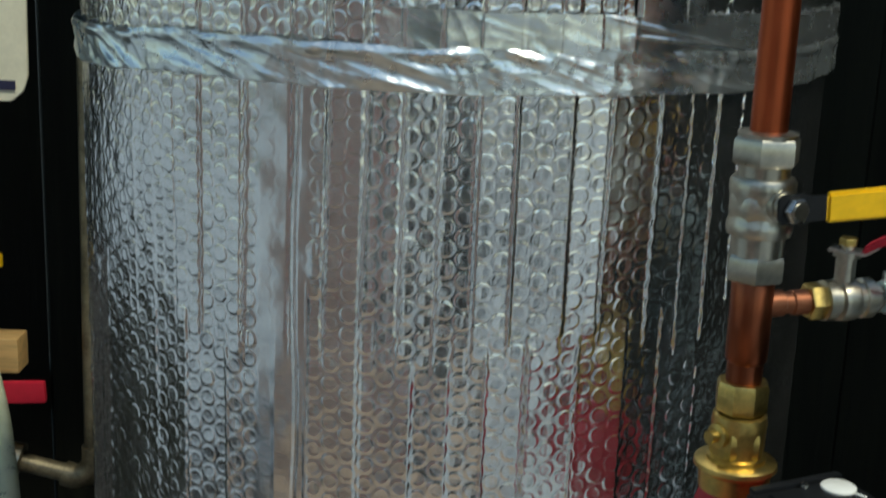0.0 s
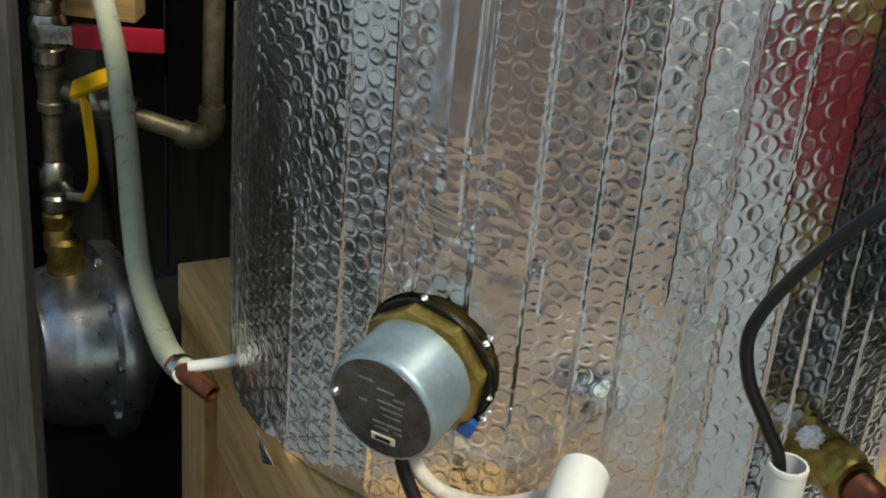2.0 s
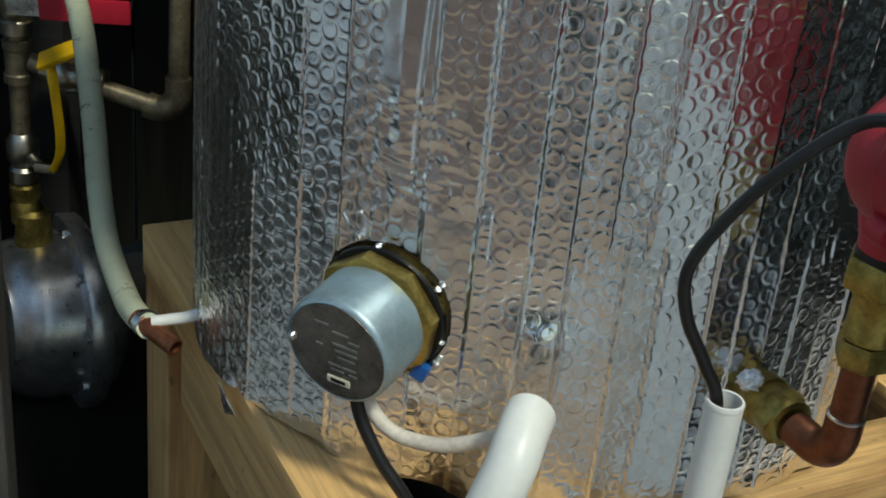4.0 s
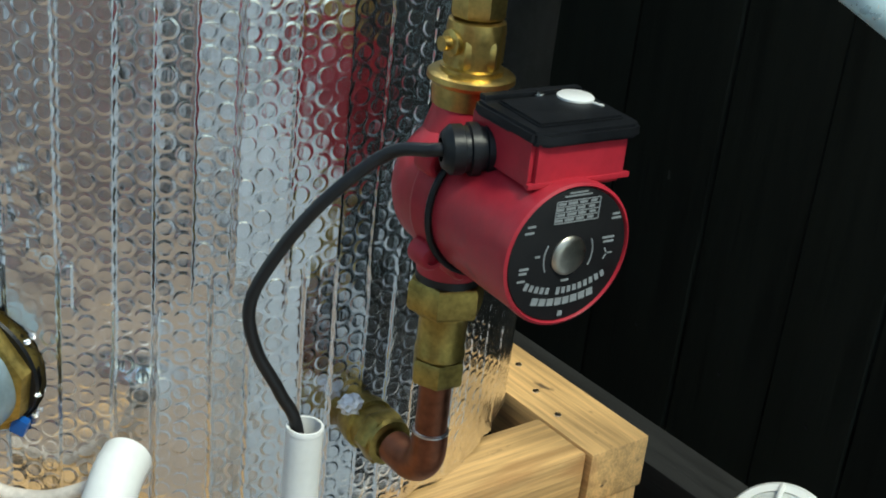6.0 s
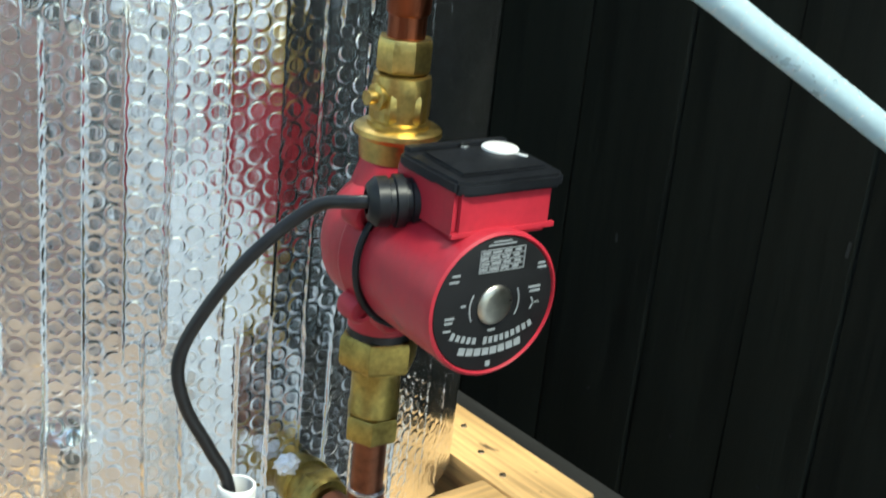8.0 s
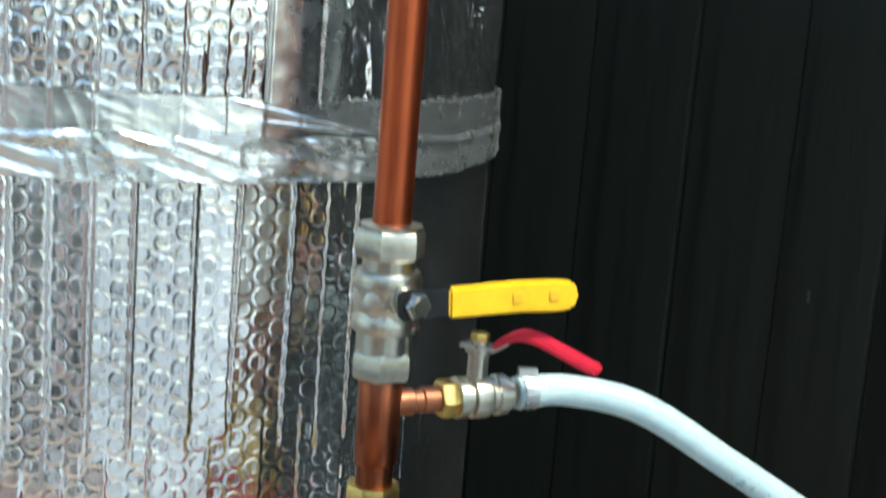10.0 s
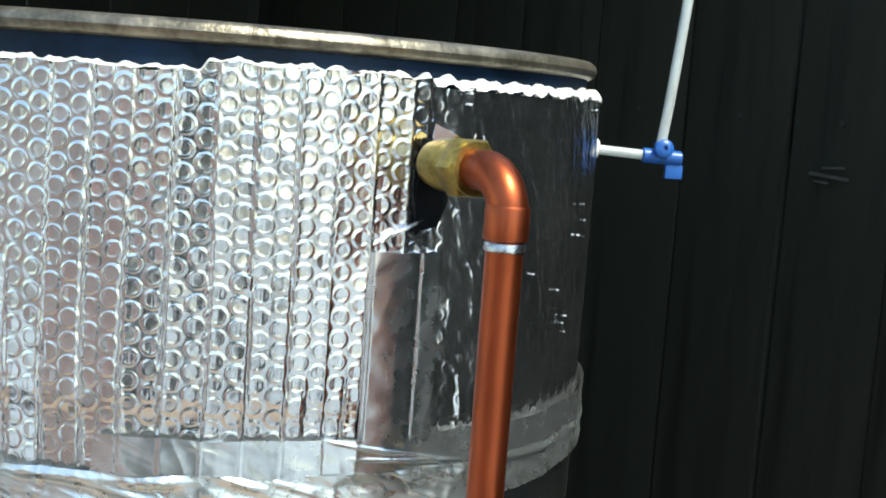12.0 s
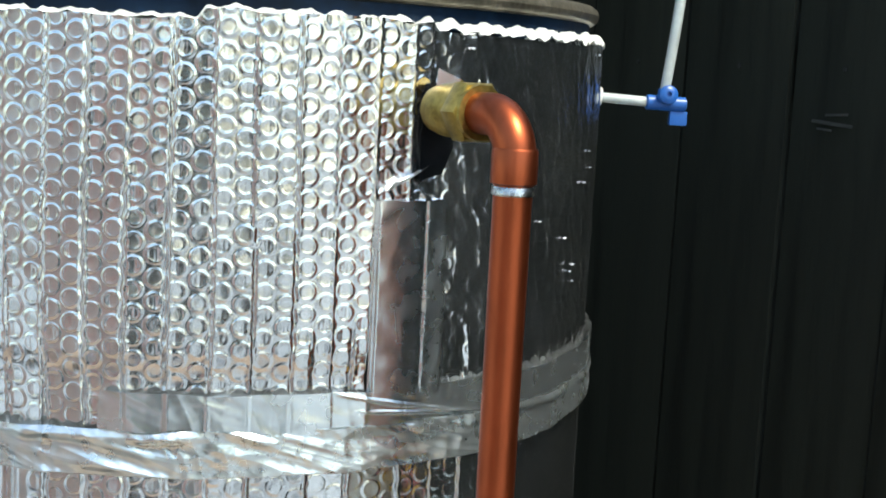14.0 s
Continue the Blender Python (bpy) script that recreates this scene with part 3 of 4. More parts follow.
for u0 in (0.2215, -0.290):
    for v0 in (-0.316, 0.150):
        beam("leg", stand, u0, u0 + 0.062, v0, v0 + 0.062 + (0.02 if v0 > 0 else 0), -Z0, -0.053)
beam("slat", stand, -0.225, 0.2185, -0.09, 0.03, -0.045, -0.004)
for u, v in ((0.262, -0.17), (0.245, -0.215), (0.236, -0.255)):
    ob = part("nail", lathe([(0, 0), (0.0032, 0), (0.003, 0.0012), (0, 0.0016)], None, 12), STEEL, stand)
    ob.matrix_world = FRAME @ pose(u, v, -0.0022)

dark = thing("dark_beam", "black-stained timber rail on short posts beside the stand", "timber")
beam("rail", dark, 0.377, 0.437, -0.75, 0.62, -0.15, -0.10, DARK_BEAM)
for v in (-0.70, 0.5):
    beam("post", dark, 0.38, 0.434, v, v + 0.055, -Z0, -0.151, DARK_BEAM)

# ---------------------------------------------------------------- the riser pipe and its valves
EX, EY = 0.186, -0.336                      # the riser's axis


def at(z, turn=0.0):
    return pose(EX, EY, Z0 + z, 0, 0, turn)


OUT = Vector((EX, EY, 0)).normalized()      # away from the drum
SIDEWAYS = Vector((-OUT.y, OUT.x, 0))
riser = thing("copper_riser", "bright copper pipe rising to a soldered elbow at the drum", "pipe")
part("pipe", tube([(EX, EY, Z0 + 0.565), (EX, EY, Z0 + 0.776)], 0.0110, 28), COPPER, riser)
zc = 0.806
bend = [Vector((EX, EY, Z0 + 0.785))]
for k in range(13):
    a = radians(90 * k / 12)
    bend.append(Vector((EX, EY, Z0 + zc - 0.024)) + Vector((0, 0, 0.024 * math.sin(a))) - OUT * 0.024 * (1 - math.cos(a)))
bend.append(bend[-1] - OUT * 0.014)
part("elbow", tube(bend, 0.0122, 28), COPPER, riser, "bright soldered copper elbow")
part("collar", lathe([(0.0112, 0), (0.0131, 0.001), (0.0131, 0.019), (0.0124, 0.0205)], at(0.768), 28), COPPER, riser)
part("solder_ring", lathe([(0.0112, 0), (0.0122, 0.001), (0.0119, 0.0045), (0.0112, 0.0055)], at(0.762), 28), STEEL, riser, "dull silver solder")
fit_at = along(Vector((0, 0, Z0 + zc)) + OUT * 0.348, Vector((0, 0, Z0 + zc)))
union = part("union_nut", hexnut(0.0195, 0.013, fit_at), OLD_BRASS, riser, "dull brass compression nut")
part("union_body", lathe([(0.015, 0.012), (0.0160, 0.013), (0.0158, 0.02), (0.0162, 0.021), (0.0160, 0.030), (0.014, 0.040)], fit_at, 32), OLD_BRASS, union)
part("olive_face", lathe([(0.0123, -0.003), (0.016, -0.003), (0.0165, 0.001)], fit_at, 32), OLD_BRASS, union)

# yellow-handled ball valve
valve = thing("ball_valve", "nickel-plated ball valve with a yellow lever handle", "valve")
part("body", lathe([(0.0149, 0.499), (0.0160, 0.500), (0.0160, 0.5115), (0.0187, 0.5125), (0.0196, 0.515), (0.0196, 0.5195), (0.0187, 0.521), (0.0183, 0.528), (0.0189, 0.536),
                    (0.0196, 0.5385), (0.0196, 0.5445), (0.0182, 0.547), (0.0152, 0.5475), (0.0152, 0.556)], pose(EX, EY, Z0), 36), NICKEL, valve)
part("hex_body", hexnut(0.0200, 0.015, at(0.5225, 12), sides=8), NICKEL, valve)
part("nut", hexnut(0.0204, 0.0165, at(0.5545, 8), hole=0.011), NICKEL, valve)
part("nut_collar", lathe([(0.0110, 0.571), (0.0174, 0.571), (0.0178, 0.5735), (0.0112, 0.5745)], pose(EX, EY, Z0), 32), NICKEL, valve)
part("nut", hexnut(0.0184, 0.016, at(0.4845, 20), hole=0.011), NICKEL, valve)
S = Vector((0.45, -0.89, 0)).normalized()
hub = Vector((EX, EY, Z0 + 0.533))
stem = part("stem", lathe([(0.0100, 0.010), (0.0100, 0.020), (0.0085, 0.0205), (0.0085, 0.026), (0.0050, 0.0265), (0.0050, 0.035), (0, 0.035)], along(hub, hub + S), 24), NICKEL, valve)
part("lock_nut", hexnut(0.0078, 0.0055, along(hub + S * 0.0285, hub + S)), STEEL, stem)
AX_ = Vector((0.99, 0.14, 0.075)).normalized()
FL = (S - S.dot(AX_) * AX_).normalized()
lever_m = Matrix.Translation(hub + S * 0.0265) @ Matrix((AX_, FL.cross(AX_), FL)).transposed().to_4x4()
steel_bit = plate([(-0.009, -0.006), (-0.006, -0.009), (0.006, -0.009), (0.012, -0.0075), (0.040, -0.0075), (0.040, 0.0075), (0.012, 0.0075), (0.006, 0.009), (-0.006, 0.009), (-0.009, 0.006)], 0.0025, lever_m, bevel=0.0005)
lever = part("lever", steel_bit, BLACK, valve, "dark steel lever")
grip_out = [(0.020, -0.0088), (0.060, -0.0080), (0.086, -0.0092), (0.094, -0.0078), (0.097, -0.003), (0.097, 0.003), (0.094, 0.0078), (0.086, 0.0094), (0.060, 0.0102), (0.020, 0.0088)]
part("grip", plate(grip_out, 0.0062, lever_m @ pose(0, 0, -0.002), bevel=0.0016), YELLOW, lever, "yellow vinyl grip")
for x in (0.060, 0.082):
    part("embossed_mark", box(0.006, 0.006, 0.0008, lever_m @ pose(x, 0.001, 0.0046), 0.0002), YELLOW_MARK, lever)

# the tee below it, with the red-handled drain valve and its hose
tee = thing("copper_tee", "copper tee with a short side branch between two valves", "pipe fitting")
part("run", lathe([(0.0110, 0.412), (0.0110, 0.432), (0.0127, 0.434), (0.0129, 0.482), (0.0112, 0.4845)], pose(EX, EY, Z0), 32), OLD_COPPER_PIPE, tee)
B = Vector((0.965, 0.262, 0.02)).normalized()
b0 = Vector((EX, EY, Z0 + 0.468))


def turned(profile, seg=28, sides=None):
    return lathe([(r, h) for r, h in profile], along(b0, b0 + B), seg, sides=sides)


part("branch", turned([(0.0082, 0.006), (0.0082, 0.020), (0.0068, 0.021), (0.0068, 0.026), (0.0078, 0.027), (0.0078, 0.041)]), OLD_COPPER, tee)
drain = thing("drain_valve", "nickel ball valve with a red lever and a hose tail", "valve")
part("compression_nut", hexnut(0.0118, 0.011, along(b0 + B * 0.037, b0 + B), hole=0.008), BRASS, drain, "brass compression nut")
part("body", turned([(0.0085, 0.047), (0.0125, 0.048), (0.0125, 0.054), (0.0105, 0.055), (0.0105, 0.057), (0.0132, 0.058), (0.0136, 0.062), (0.0132, 0.068), (0.0110, 0.070), (0.0110, 0.073),
                     (0.0125, 0.074), (0.0125, 0.080), (0.0100, 0.081), (0.0100, 0.084)]), NICKEL, drain)
part("hose_tail", turned([(0.0062, 0.082), (0.0085, 0.084), (0.0070, 0.088), (0.0085, 0.0885), (0.0070, 0.093), (0.0085, 0.0935), (0.0065, 0.10)]), NICKEL, drain)
clip = part("hose_clip", turned([(0.0100, 0.091), (0.0108, 0.091), (0.0108, 0.100), (0.0100, 0.100)]), STEEL, drain, "worm-drive steel hose clip")
part("screw", box(0.012, 0.006, 0.006, Matrix.Translation(b0 + B * 0.0955 + Vector((0, 0, 0.0125))), 0.001), STEEL, clip)
post_at = b0 + B * 0.0615
stem2 = part("stem", lathe([(0.0062, 0.009), (0.0062, 0.027), (0.0085, 0.0275), (0.0085, 0.031), (0.0042, 0.0315), (0.0042, 0.0365), (0, 0.0375)], Matrix.Translation(post_at), 24), NICKEL, drain)
part("lock_nut", hexnut(0.0058, 0.0045, Matrix.Translation(post_at + Vector((0, 0, 0.0345)))), BRASS, stem2)
end = Vector((0.309, -0.356, Z0 + 0.499))
way = (end - post_at)
way.z = 0
way.normalize()
side = Vector((-way.y, way.x, 0))


def strap(points, w, h, mat, parent, name, label=""):
    """A flat bar bent along points (distance, height) in the lever's own plane."""
    bm = bmesh.new()
    rows_ = []
    for d, z in points:
        c = post_at + way * d + Vector((0, 0, z))
        rows_.append([bm.verts.new(c + side * a * w + Vector((0, 0, b * h))) for a, b in ((-1, 0), (1, 0), (1, 1), (-1, 1))])
    for a, b in zip(rows_, rows_[1:]):
        for k in range(4):
            bm.faces.new((a[k], a[(k + 1) % 4], b[(k + 1) % 4], b[k]))
    bm.faces.new(rows_[0][::-1])
    bm.faces.new(rows_[-1])
    bmesh.ops.recalc_face_normals(bm, faces=bm.faces[:])
    bmesh.ops.bevel(bm, geom=bm.edges[:], offset=min(w, h) * 0.28, segments=2, affect="EDGES")
    return part(name, bm, mat, parent, label)


lever2 = strap([(-0.011, 0.030), (0.012, 0.030), (0.020, 0.036)], 0.0065, 0.0024, STEEL, drain, "lever")
strap([(0.010, 0.0305), (0.020, 0.0375), (0.027, 0.0395), (0.036, 0.0385), (0.056, 0.0315), (0.070, 0.0265), (0.0735, 0.026)], 0.0078, 0.0052, RED_GRIP, lever2, "grip", "red vinyl grip")

hose = thing("clear_hose", "reinforced translucent hose hanging from the drain valve", "hose")
hp = spline([b0 + B * 0.088, b0 + B * 0.125 + Vector((0, 0, -0.001)), Vector((0.354, -0.308, Z0 + 0.4605)), Vector((0.414, -0.310, Z0 + 0.426)), Vector((0.492, -0.310, Z0 + 0.379)), Vector((0.56, -0.310, Z0 + 0.337)),
             Vector((0.66, -0.36, Z0 + 0.265)), Vector((0.74, -0.52, Z0 + 0.05)), Vector((0.72, -0.75, Z0 - 0.25)), Vector((0.66, -0.95, 0.06))], 10)
part("wall", tube(hp, 0.0098, 20), HOSE, hose)
for hand in (1, -1):
    braid = []
    for i in range(0, (len(hp) - 1) * 3):
        a, f_ = i // 3, (i % 3) / 3
        p = hp[a].lerp(hp[a + 1], f_)
        t = (hp[a + 1] - hp[a]).normalized()
        s1 = t.orthogonal().normalized()
        w_ = hand * i * 0.75
        braid.append(p + (s1 * math.cos(w_) + t.cross(s1) * math.sin(w_)) * 0.0098)
    part("braid", tube(braid, 0.0004, 4), WHITE, hose)

# brass pump valve above the pump
gate = thing("pump_valve", "yellow brass isolating valve bolted on the pump", "valve")
part("nut", hexnut(0.0165, 0.019, at(0.4005, 15), hole=0.011, sides=8), BRASS, gate)
part("body", lathe([(0.014, 0.399), (0.0165, 0.398), (0.0172, 0.392), (0.0165, 0.388), (0.0160, 0.372), (0.0185, 0.3712), (0.0185, 0.368)], pose(EX, EY, Z0), 32), BRASS, gate)
part("hex_body", hexnut(0.0178, 0.017, at(0.372, 5), sides=6), BRASS, gate)
part("flange", lathe([(0.012, 0.3685), (0.0235, 0.3685), (0.0255, 0.367), (0.0258, 0.364), (0.0225, 0.361), (0.0215, 0.349), (0.019, 0.347)], pose(EX, EY, Z0), 40), BRASS, gate)
sd = (Vector((-0.86, -0.5, 0))).normalized()
sc = Vector((EX, EY, Z0 + 0.386))
screw = part("screw_boss", lathe([(0.0072, 0.012), (0.0078, 0.013), (0.0078, 0.018), (0.006, 0.0185), (0.0042, 0.019), (0.0042, 0.024), (0, 0.024)], along(sc, sc + sd), 24), BRASS, gate)

# ---------------------------------------------------------------- the pump
PX, PP = Vector((0.898, 0.44, 0)), Vector((0.44, -0.898, 0))     # across the pump, and out along its motor
PUMP = Matrix((PX, -PP, Vector((0, 0, 1)))).transposed().to_4x4()
PUMP.translation = Vector((EX, EY, Z0 + 0.299))                  # x across, -y out to the face, z up
pump = thing("circulation_pump", "red painted circulation pump with a black terminal lid", "pump")


def ppart(name, bm, mat, parent=None, label="", **kw):
    ob = part(name, bm, mat, parent or pump, label, **kw)
    ob.matrix_world = PUMP
    return ob


FRONT = pose(0, 0, 0, 90, 0, 0)             # a turned part's z axis along the motor (-y)
vol = lathe([(0.03, -0.020), (0.040, -0.017), (0.0445, -0.008), (0.0455, 0.004), (0.0450, 0.014), (0.0462, 0.0155), (0.0462, 0.0175), (0.0452, 0.019), (0.0450, 0.028), (0.0435, 0.031), (0.03, 0.032)], pose(0.0015, 0, 0.0) @ FRONT @ Matrix.Scale(0.96, 4), 48)
vol = lathe([(0.016, -0.062), (0.020, -0.061), (0.0205, -0.052), (0.026, -0.03), (0.026, 0.03), (0.021, 0.046), (0.0205, 0.056), (0.016, 0.057)], None, 36, vol)
ppart("volute", vol, RED, label="red cast iron volute")
for x, z in ((0.033, 0.03), (-0.036, 0.027), (-0.034, -0.030), (-0.012, -0.040), (0.032, -0.032)):
    b = ppart("bolt_lug", lathe([(0.0075, 0.016), (0.0085, 0.017), (0.0085, 0.030), (0.007, 0.032), (0.0045, 0.032), (0.0045, 0.029), (0, 0.029)], pose(x, 0, z) @ FRONT, 18), RED)
motor = lathe([(0.03, 0.030), (0.0400, 0.034), (0.0412, 0.038), (0.0412, 0.100), (0.0418, 0.103), (0.0414, 0.1075), (0.0398, 0.1085), (0.0392, 0.1075), (0.0388, 0.1062), (0, 0.1062)], FRONT, 64)
ppart("motor", motor, RED, label="red motor housing")
face = ppart("label_plate", lathe([(0, 0.1066), (0.0386, 0.1066), (0.0386, 0.1074), (0.0380, 0.1078), (0, 0.1078)], FRONT, 56), LABEL, label="black round rating label with grey print")
ppart("vent_screw", lathe([(0.0112, 0.1075), (0.0112, 0.1086), (0.0098, 0.1100), (0.0070, 0.1106), (0, 0.1108)], FRONT, 32), NICKEL, face)


def print_bar(x, z, w, h, tilt=0.0):
    """A bar of print on the round label."""
    ob = part("print_bar", box(w, 0.0004, h, None, 0), INK, face)
    ob.matrix_world = PUMP @ pose(x, -0.1080, z) @ pose(0, 0, 0, 0, tilt, 0)


for k in range(5):
    print_bar(0.002, 0.0195 + 0.0031 * k, 0.0285, 0.0005)
for x in (-0.0125, 0.0165):
    print_bar(x, 0.0257, 0.0005, 0.0124)
for k, w in enumerate((0.005, 0.006, 0.005, 0.004)):
    for j in range(4):
        print_bar(-0.010 + 0.007 * k + 0.001 * (j % 2), 0.0211 + 0.0031 * j, w, 0.0014)
for w, z in ((0.018, 0.0345), (0.012, 0.0362)):
    print_bar(0.001, z, w, 0.0008)
for x, z, w in ((0.026, 0.007, 0.008), (0.0265, 0.0045, 0.007), (-0.027, 0.020, 0.005), (-0.028, 0.0165, 0.006), (0.029, 0.0205, 0.005), (0.0295, 0.018, 0.006),
                (-0.0285, -0.004, 0.006), (-0.029, -0.0065, 0.005), (-0.0295, -0.011, 0.005), (-0.0205, 0.002, 0.003), (0, -0.0145, 0.005)):
    print_bar(x, z, w, 0.0012)
for k in range(15):
    if k != 5:
        x = -0.0255 + 0.00365 * k
        print_bar(x, -0.0205 + 9.0 * x * x, 0.0024, 0.0042 if k in (0, 6) else 0.0036, -900 * x)
for k in range(8):
    x = -0.0185 + 0.0053 * k
    print_bar(x, -0.0270 + 7.0 * x * x, 0.0044, 0.0042, -700 * x)
print_bar(0.0, -0.0345, 0.003, 0.003)
for k in range(3):
    print_bar(0.0265 + 0.0022 * math.cos(k * 2.1), -0.0025 + 0.0022 * math.sin(k * 2.1), 0.0032, 0.0008, 60 * k)
for s_ in (-1, 1):
    arc_ = [Vector((s_ * 0.0162 * math.cos(a), -0.1080, 0.0162 * math.sin(a))) for a in [radians(-28 + 56 * k / 8) for k in range(9)]]
    ob = part("print_arc", tube(arc_, 0.0005, 5), INK, face)
    ob.matrix_world = PUMP

body = plate([(-0.025, -0.099), (0.039, -0.099), (0.043, -0.036), (-0.023, -0.036)], 0.030, pose(0, 0, 0.034), bevel=0.003)
tbox = ppart("terminal_box", body, RED, label="red terminal box")
ppart("flange_step", box(0.068, 0.003, 0.003, pose(0.007, -0.0985, 0.0385), 0.0008), RED, tbox)
lid = plate([(-0.026, -0.098), (-0.018, -0.103), (0.039, -0.103), (0.044, -0.099), (0.047, -0.044), (0.044, -0.040), (-0.022, -0.040), (-0.026, -0.044)], 0.008, pose(0, 0, 0.060), bevel=0.0018)
lid_ob = ppart("lid", lid, BLACK, label="black plastic terminal lid")
ppart("lid_step", plate([(-0.019, -0.093), (0.037, -0.093), (0.041, -0.051), (-0.017, -0.051)], 0.003, pose(0, 0, 0.067), bevel=0.0012), BLACK, lid_ob)
ppart("lid_ridge", box(0.066, 0.006, 0.004, pose(0.011, -0.0440, 0.069), 0.0012), BLACK, lid_ob)
dial = ppart("speed_dial", lathe([(0, 0), (0.0105, 0), (0.0105, 0.0016), (0.0095, 0.0024), (0, 0.0026)], pose(0.029, -0.060, 0.0695), 36), WHITE, lid_ob, "white speed dial")
ppart("lid_screw", lathe([(0, 0), (0.0028, 0), (0.0026, 0.0012), (0, 0.0015)], pose(0.012, -0.050, 0.0698), 16), STEEL, lid_ob)
ppart("dial_pointer", box(0.002, 0.007, 0.001, pose(0.034, -0.0735, 0.0702, 0, 0, 20), 0.0003), WHITE, lid_ob)
gl = lathe([(0.0125, 0.0), (0.0125, 0.006), (0.0112, 0.0065), (0.0112, 0.009), (0.0132, 0.0095), (0.0132, 0.014), (0.0115, 0.0145), (0.0115, 0.017), (0.0125, 0.0175), (0.0125, 0.023), (0.009, 0.027), (0.006, 0.0275)], None, 28)
gland = ppart("cable_gland", gl, BLACK, label="ribbed black cable gland")
gland.matrix_world = PUMP @ along(Vector((-0.016, -0.054, 0.043)), Vector((-0.049, -0.042, 0.041))) @ Matrix.Scale(1.12, 4)
ring_ = [Vector((0.0428 * math.cos(a), -0.0345, 0.0428 * math.sin(a))) for a in [2 * math.pi * k / 48 for k in range(49)]]
ppart("seam_ring", tube(ring_, 0.0021, 8), BLACK, label="black rubber seam")
gend = PUMP @ Vector((-0.038, -0.0460, 0.0417))
gdir = (PUMP.to_3x3() @ Vector((-0.033, 0.012, -0.002))).normalized()
cable = thing("mains_cable", "thick black cable from the pump into a white pipe", "cable")
part("sheath", tube(spline([gend - gdir * 0.006, gend + gdir * 0.012, Vector((0.138, -0.378, Z0 + 0.330)), Vector((0.106, -0.376, Z0 + 0.300)), Vector((0.081, -0.372, Z0 + 0.263)), Vector((0.067, -0.371, Z0 + 0.230)),
                            Vector((0.072, -0.371, Z0 + 0.200)), Vector((0.087, -0.371, Z0 + 0.172)), Vector((0.1, -0.371, Z0 + 0.140)), Vector((0.103, -0.371, Z0 + 0.05))], 10), 0.0039, 18), RUBBER, cable)

# lower union, pipe and elbow
low = thing("lower_pipework", "tarnished brass union and copper elbow into the drum", "pipe")
# shadow in the gap under the pump, put in as a black ring
part("shade_ring", lathe([(0.014, 0.243), (0.0205, 0.242), (0.0205, 0.237), (0.014, 0.236)], pose(EX, EY, Z0), 32), RUBBER, low, "black ring standing in for the shadow above the union nut")
part("union_nut", hexnut(0.0250, 0.0205, at(0.2165, 12), hole=0.012, sides=6), OLD_BRASS, low)
part("union_body", lathe([(0.0200, 0.2175), (0.0198, 0.2150), (0.0158, 0.2140), (0.0152, 0.2120), (0.0152, 0.1900), (0.0160, 0.1885), (0.0160, 0.1840), (0.0140, 0.1825), (0.013, 0.1800)], pose(EX, EY, Z0), 32), OLD_BRASS, low)
part("compression_nut", hexnut(0.0178, 0.0165, at(0.1655, 25), hole=0.0105, sides=6), OLD_BRASS, low)
part("pipe", tube([(EX, EY, Z0 + 0.165), (EX, EY, Z0 + 0.112)], 0.0106, 28), OLD_COPPER, low)
zl = 0.092
bend = [Vector((EX, EY, Z0 + 0.128))]
for k in range(13):
    a = radians(90 * k / 12)
    bend.append(Vector((EX, EY, Z0 + zl + 0.022)) + Vector((0, 0, -0.022 * math.sin(a))) - OUT * 0.022 * (1 - math.cos(a)))
bend.append(bend[-1] - OUT * 0.016)
part("elbow", tube(bend, 0.0120, 28), OLD_COPPER, low, "tarnished copper elbow")
part("solder_ring", lathe([(0.0107, 0), (0.0122, 0.0006), (0.0122, 0.0018), (0.0107, 0.0024)], at(0.126), 28), STEEL, low)
lf = along(Vector((0, 0, Z0 + zl)) + OUT * 0.338, Vector((0, 0, Z0 + zl)))
part("wall_nut", hexnut(0.0195, 0.014, lf), OLD_BRASS, low)
part("wall_union", lathe([(0.0123, -0.004), (0.0165, -0.003), (0.017, 0.001)], lf, 28), OLD_BRASS, low)
part("wall_collar", lathe([(0.0165, 0.013), (0.0165, 0.022), (0.019, 0.023), (0.019, 0.030), (0.016, 0.042)], lf, 28), OLD_BRASS, low)


def crumpled_ball(r, seed, squash=0.8):
    bm = bmesh.new()
    bmesh.ops.create_icosphere(bm, subdivisions=3, radius=r)
    for v in bm.verts:
        n_ = v.co.normalized()
        v.co *= 0.75 + 0.5 * abs(noise.noise(n_ * 2.2 + Vector((seed, 0, 0)))) + 0.35 * noise.noise(n_ * 5 + Vector((0, seed, 0)))
        v.co.z *= squash
    return bm


wad = tagged(part("foil_wad", crumpled_ball(0.0095, 3.0), BRIGHT, None, smooth=False), "crumpled ball of silver foil stuck on the drum", "foil wad")
wad.location = on_drum(26.4, 0.109, 0.310)

# ---------------------------------------------------------------- heater cap in the drum's front
cap = thing("element_cap", "grey metal cover on a brass nut in the drum", "heater cover")
cd, cz_ = -22.2, 0.123
cm = along(on_drum(-21.5, 0.129, 0.296), on_drum(-22.0, 0.122, 0.348)) @ pose(0, 0, 0, 0, 0, 12)
part("nut", hexnut(0.0445, 0.0155, cm, sides=8), OLD_BRASS, cap, "large tarnished brass lock nut")
# black disc that paints the dark gap between nut and cut foil
part("dark_gap_disc", lathe([(0, 0.0005), (0.0462, 0.0005), (0.0455, 0.003), (0, 0.004)], cm, 40), BLACK, cap)
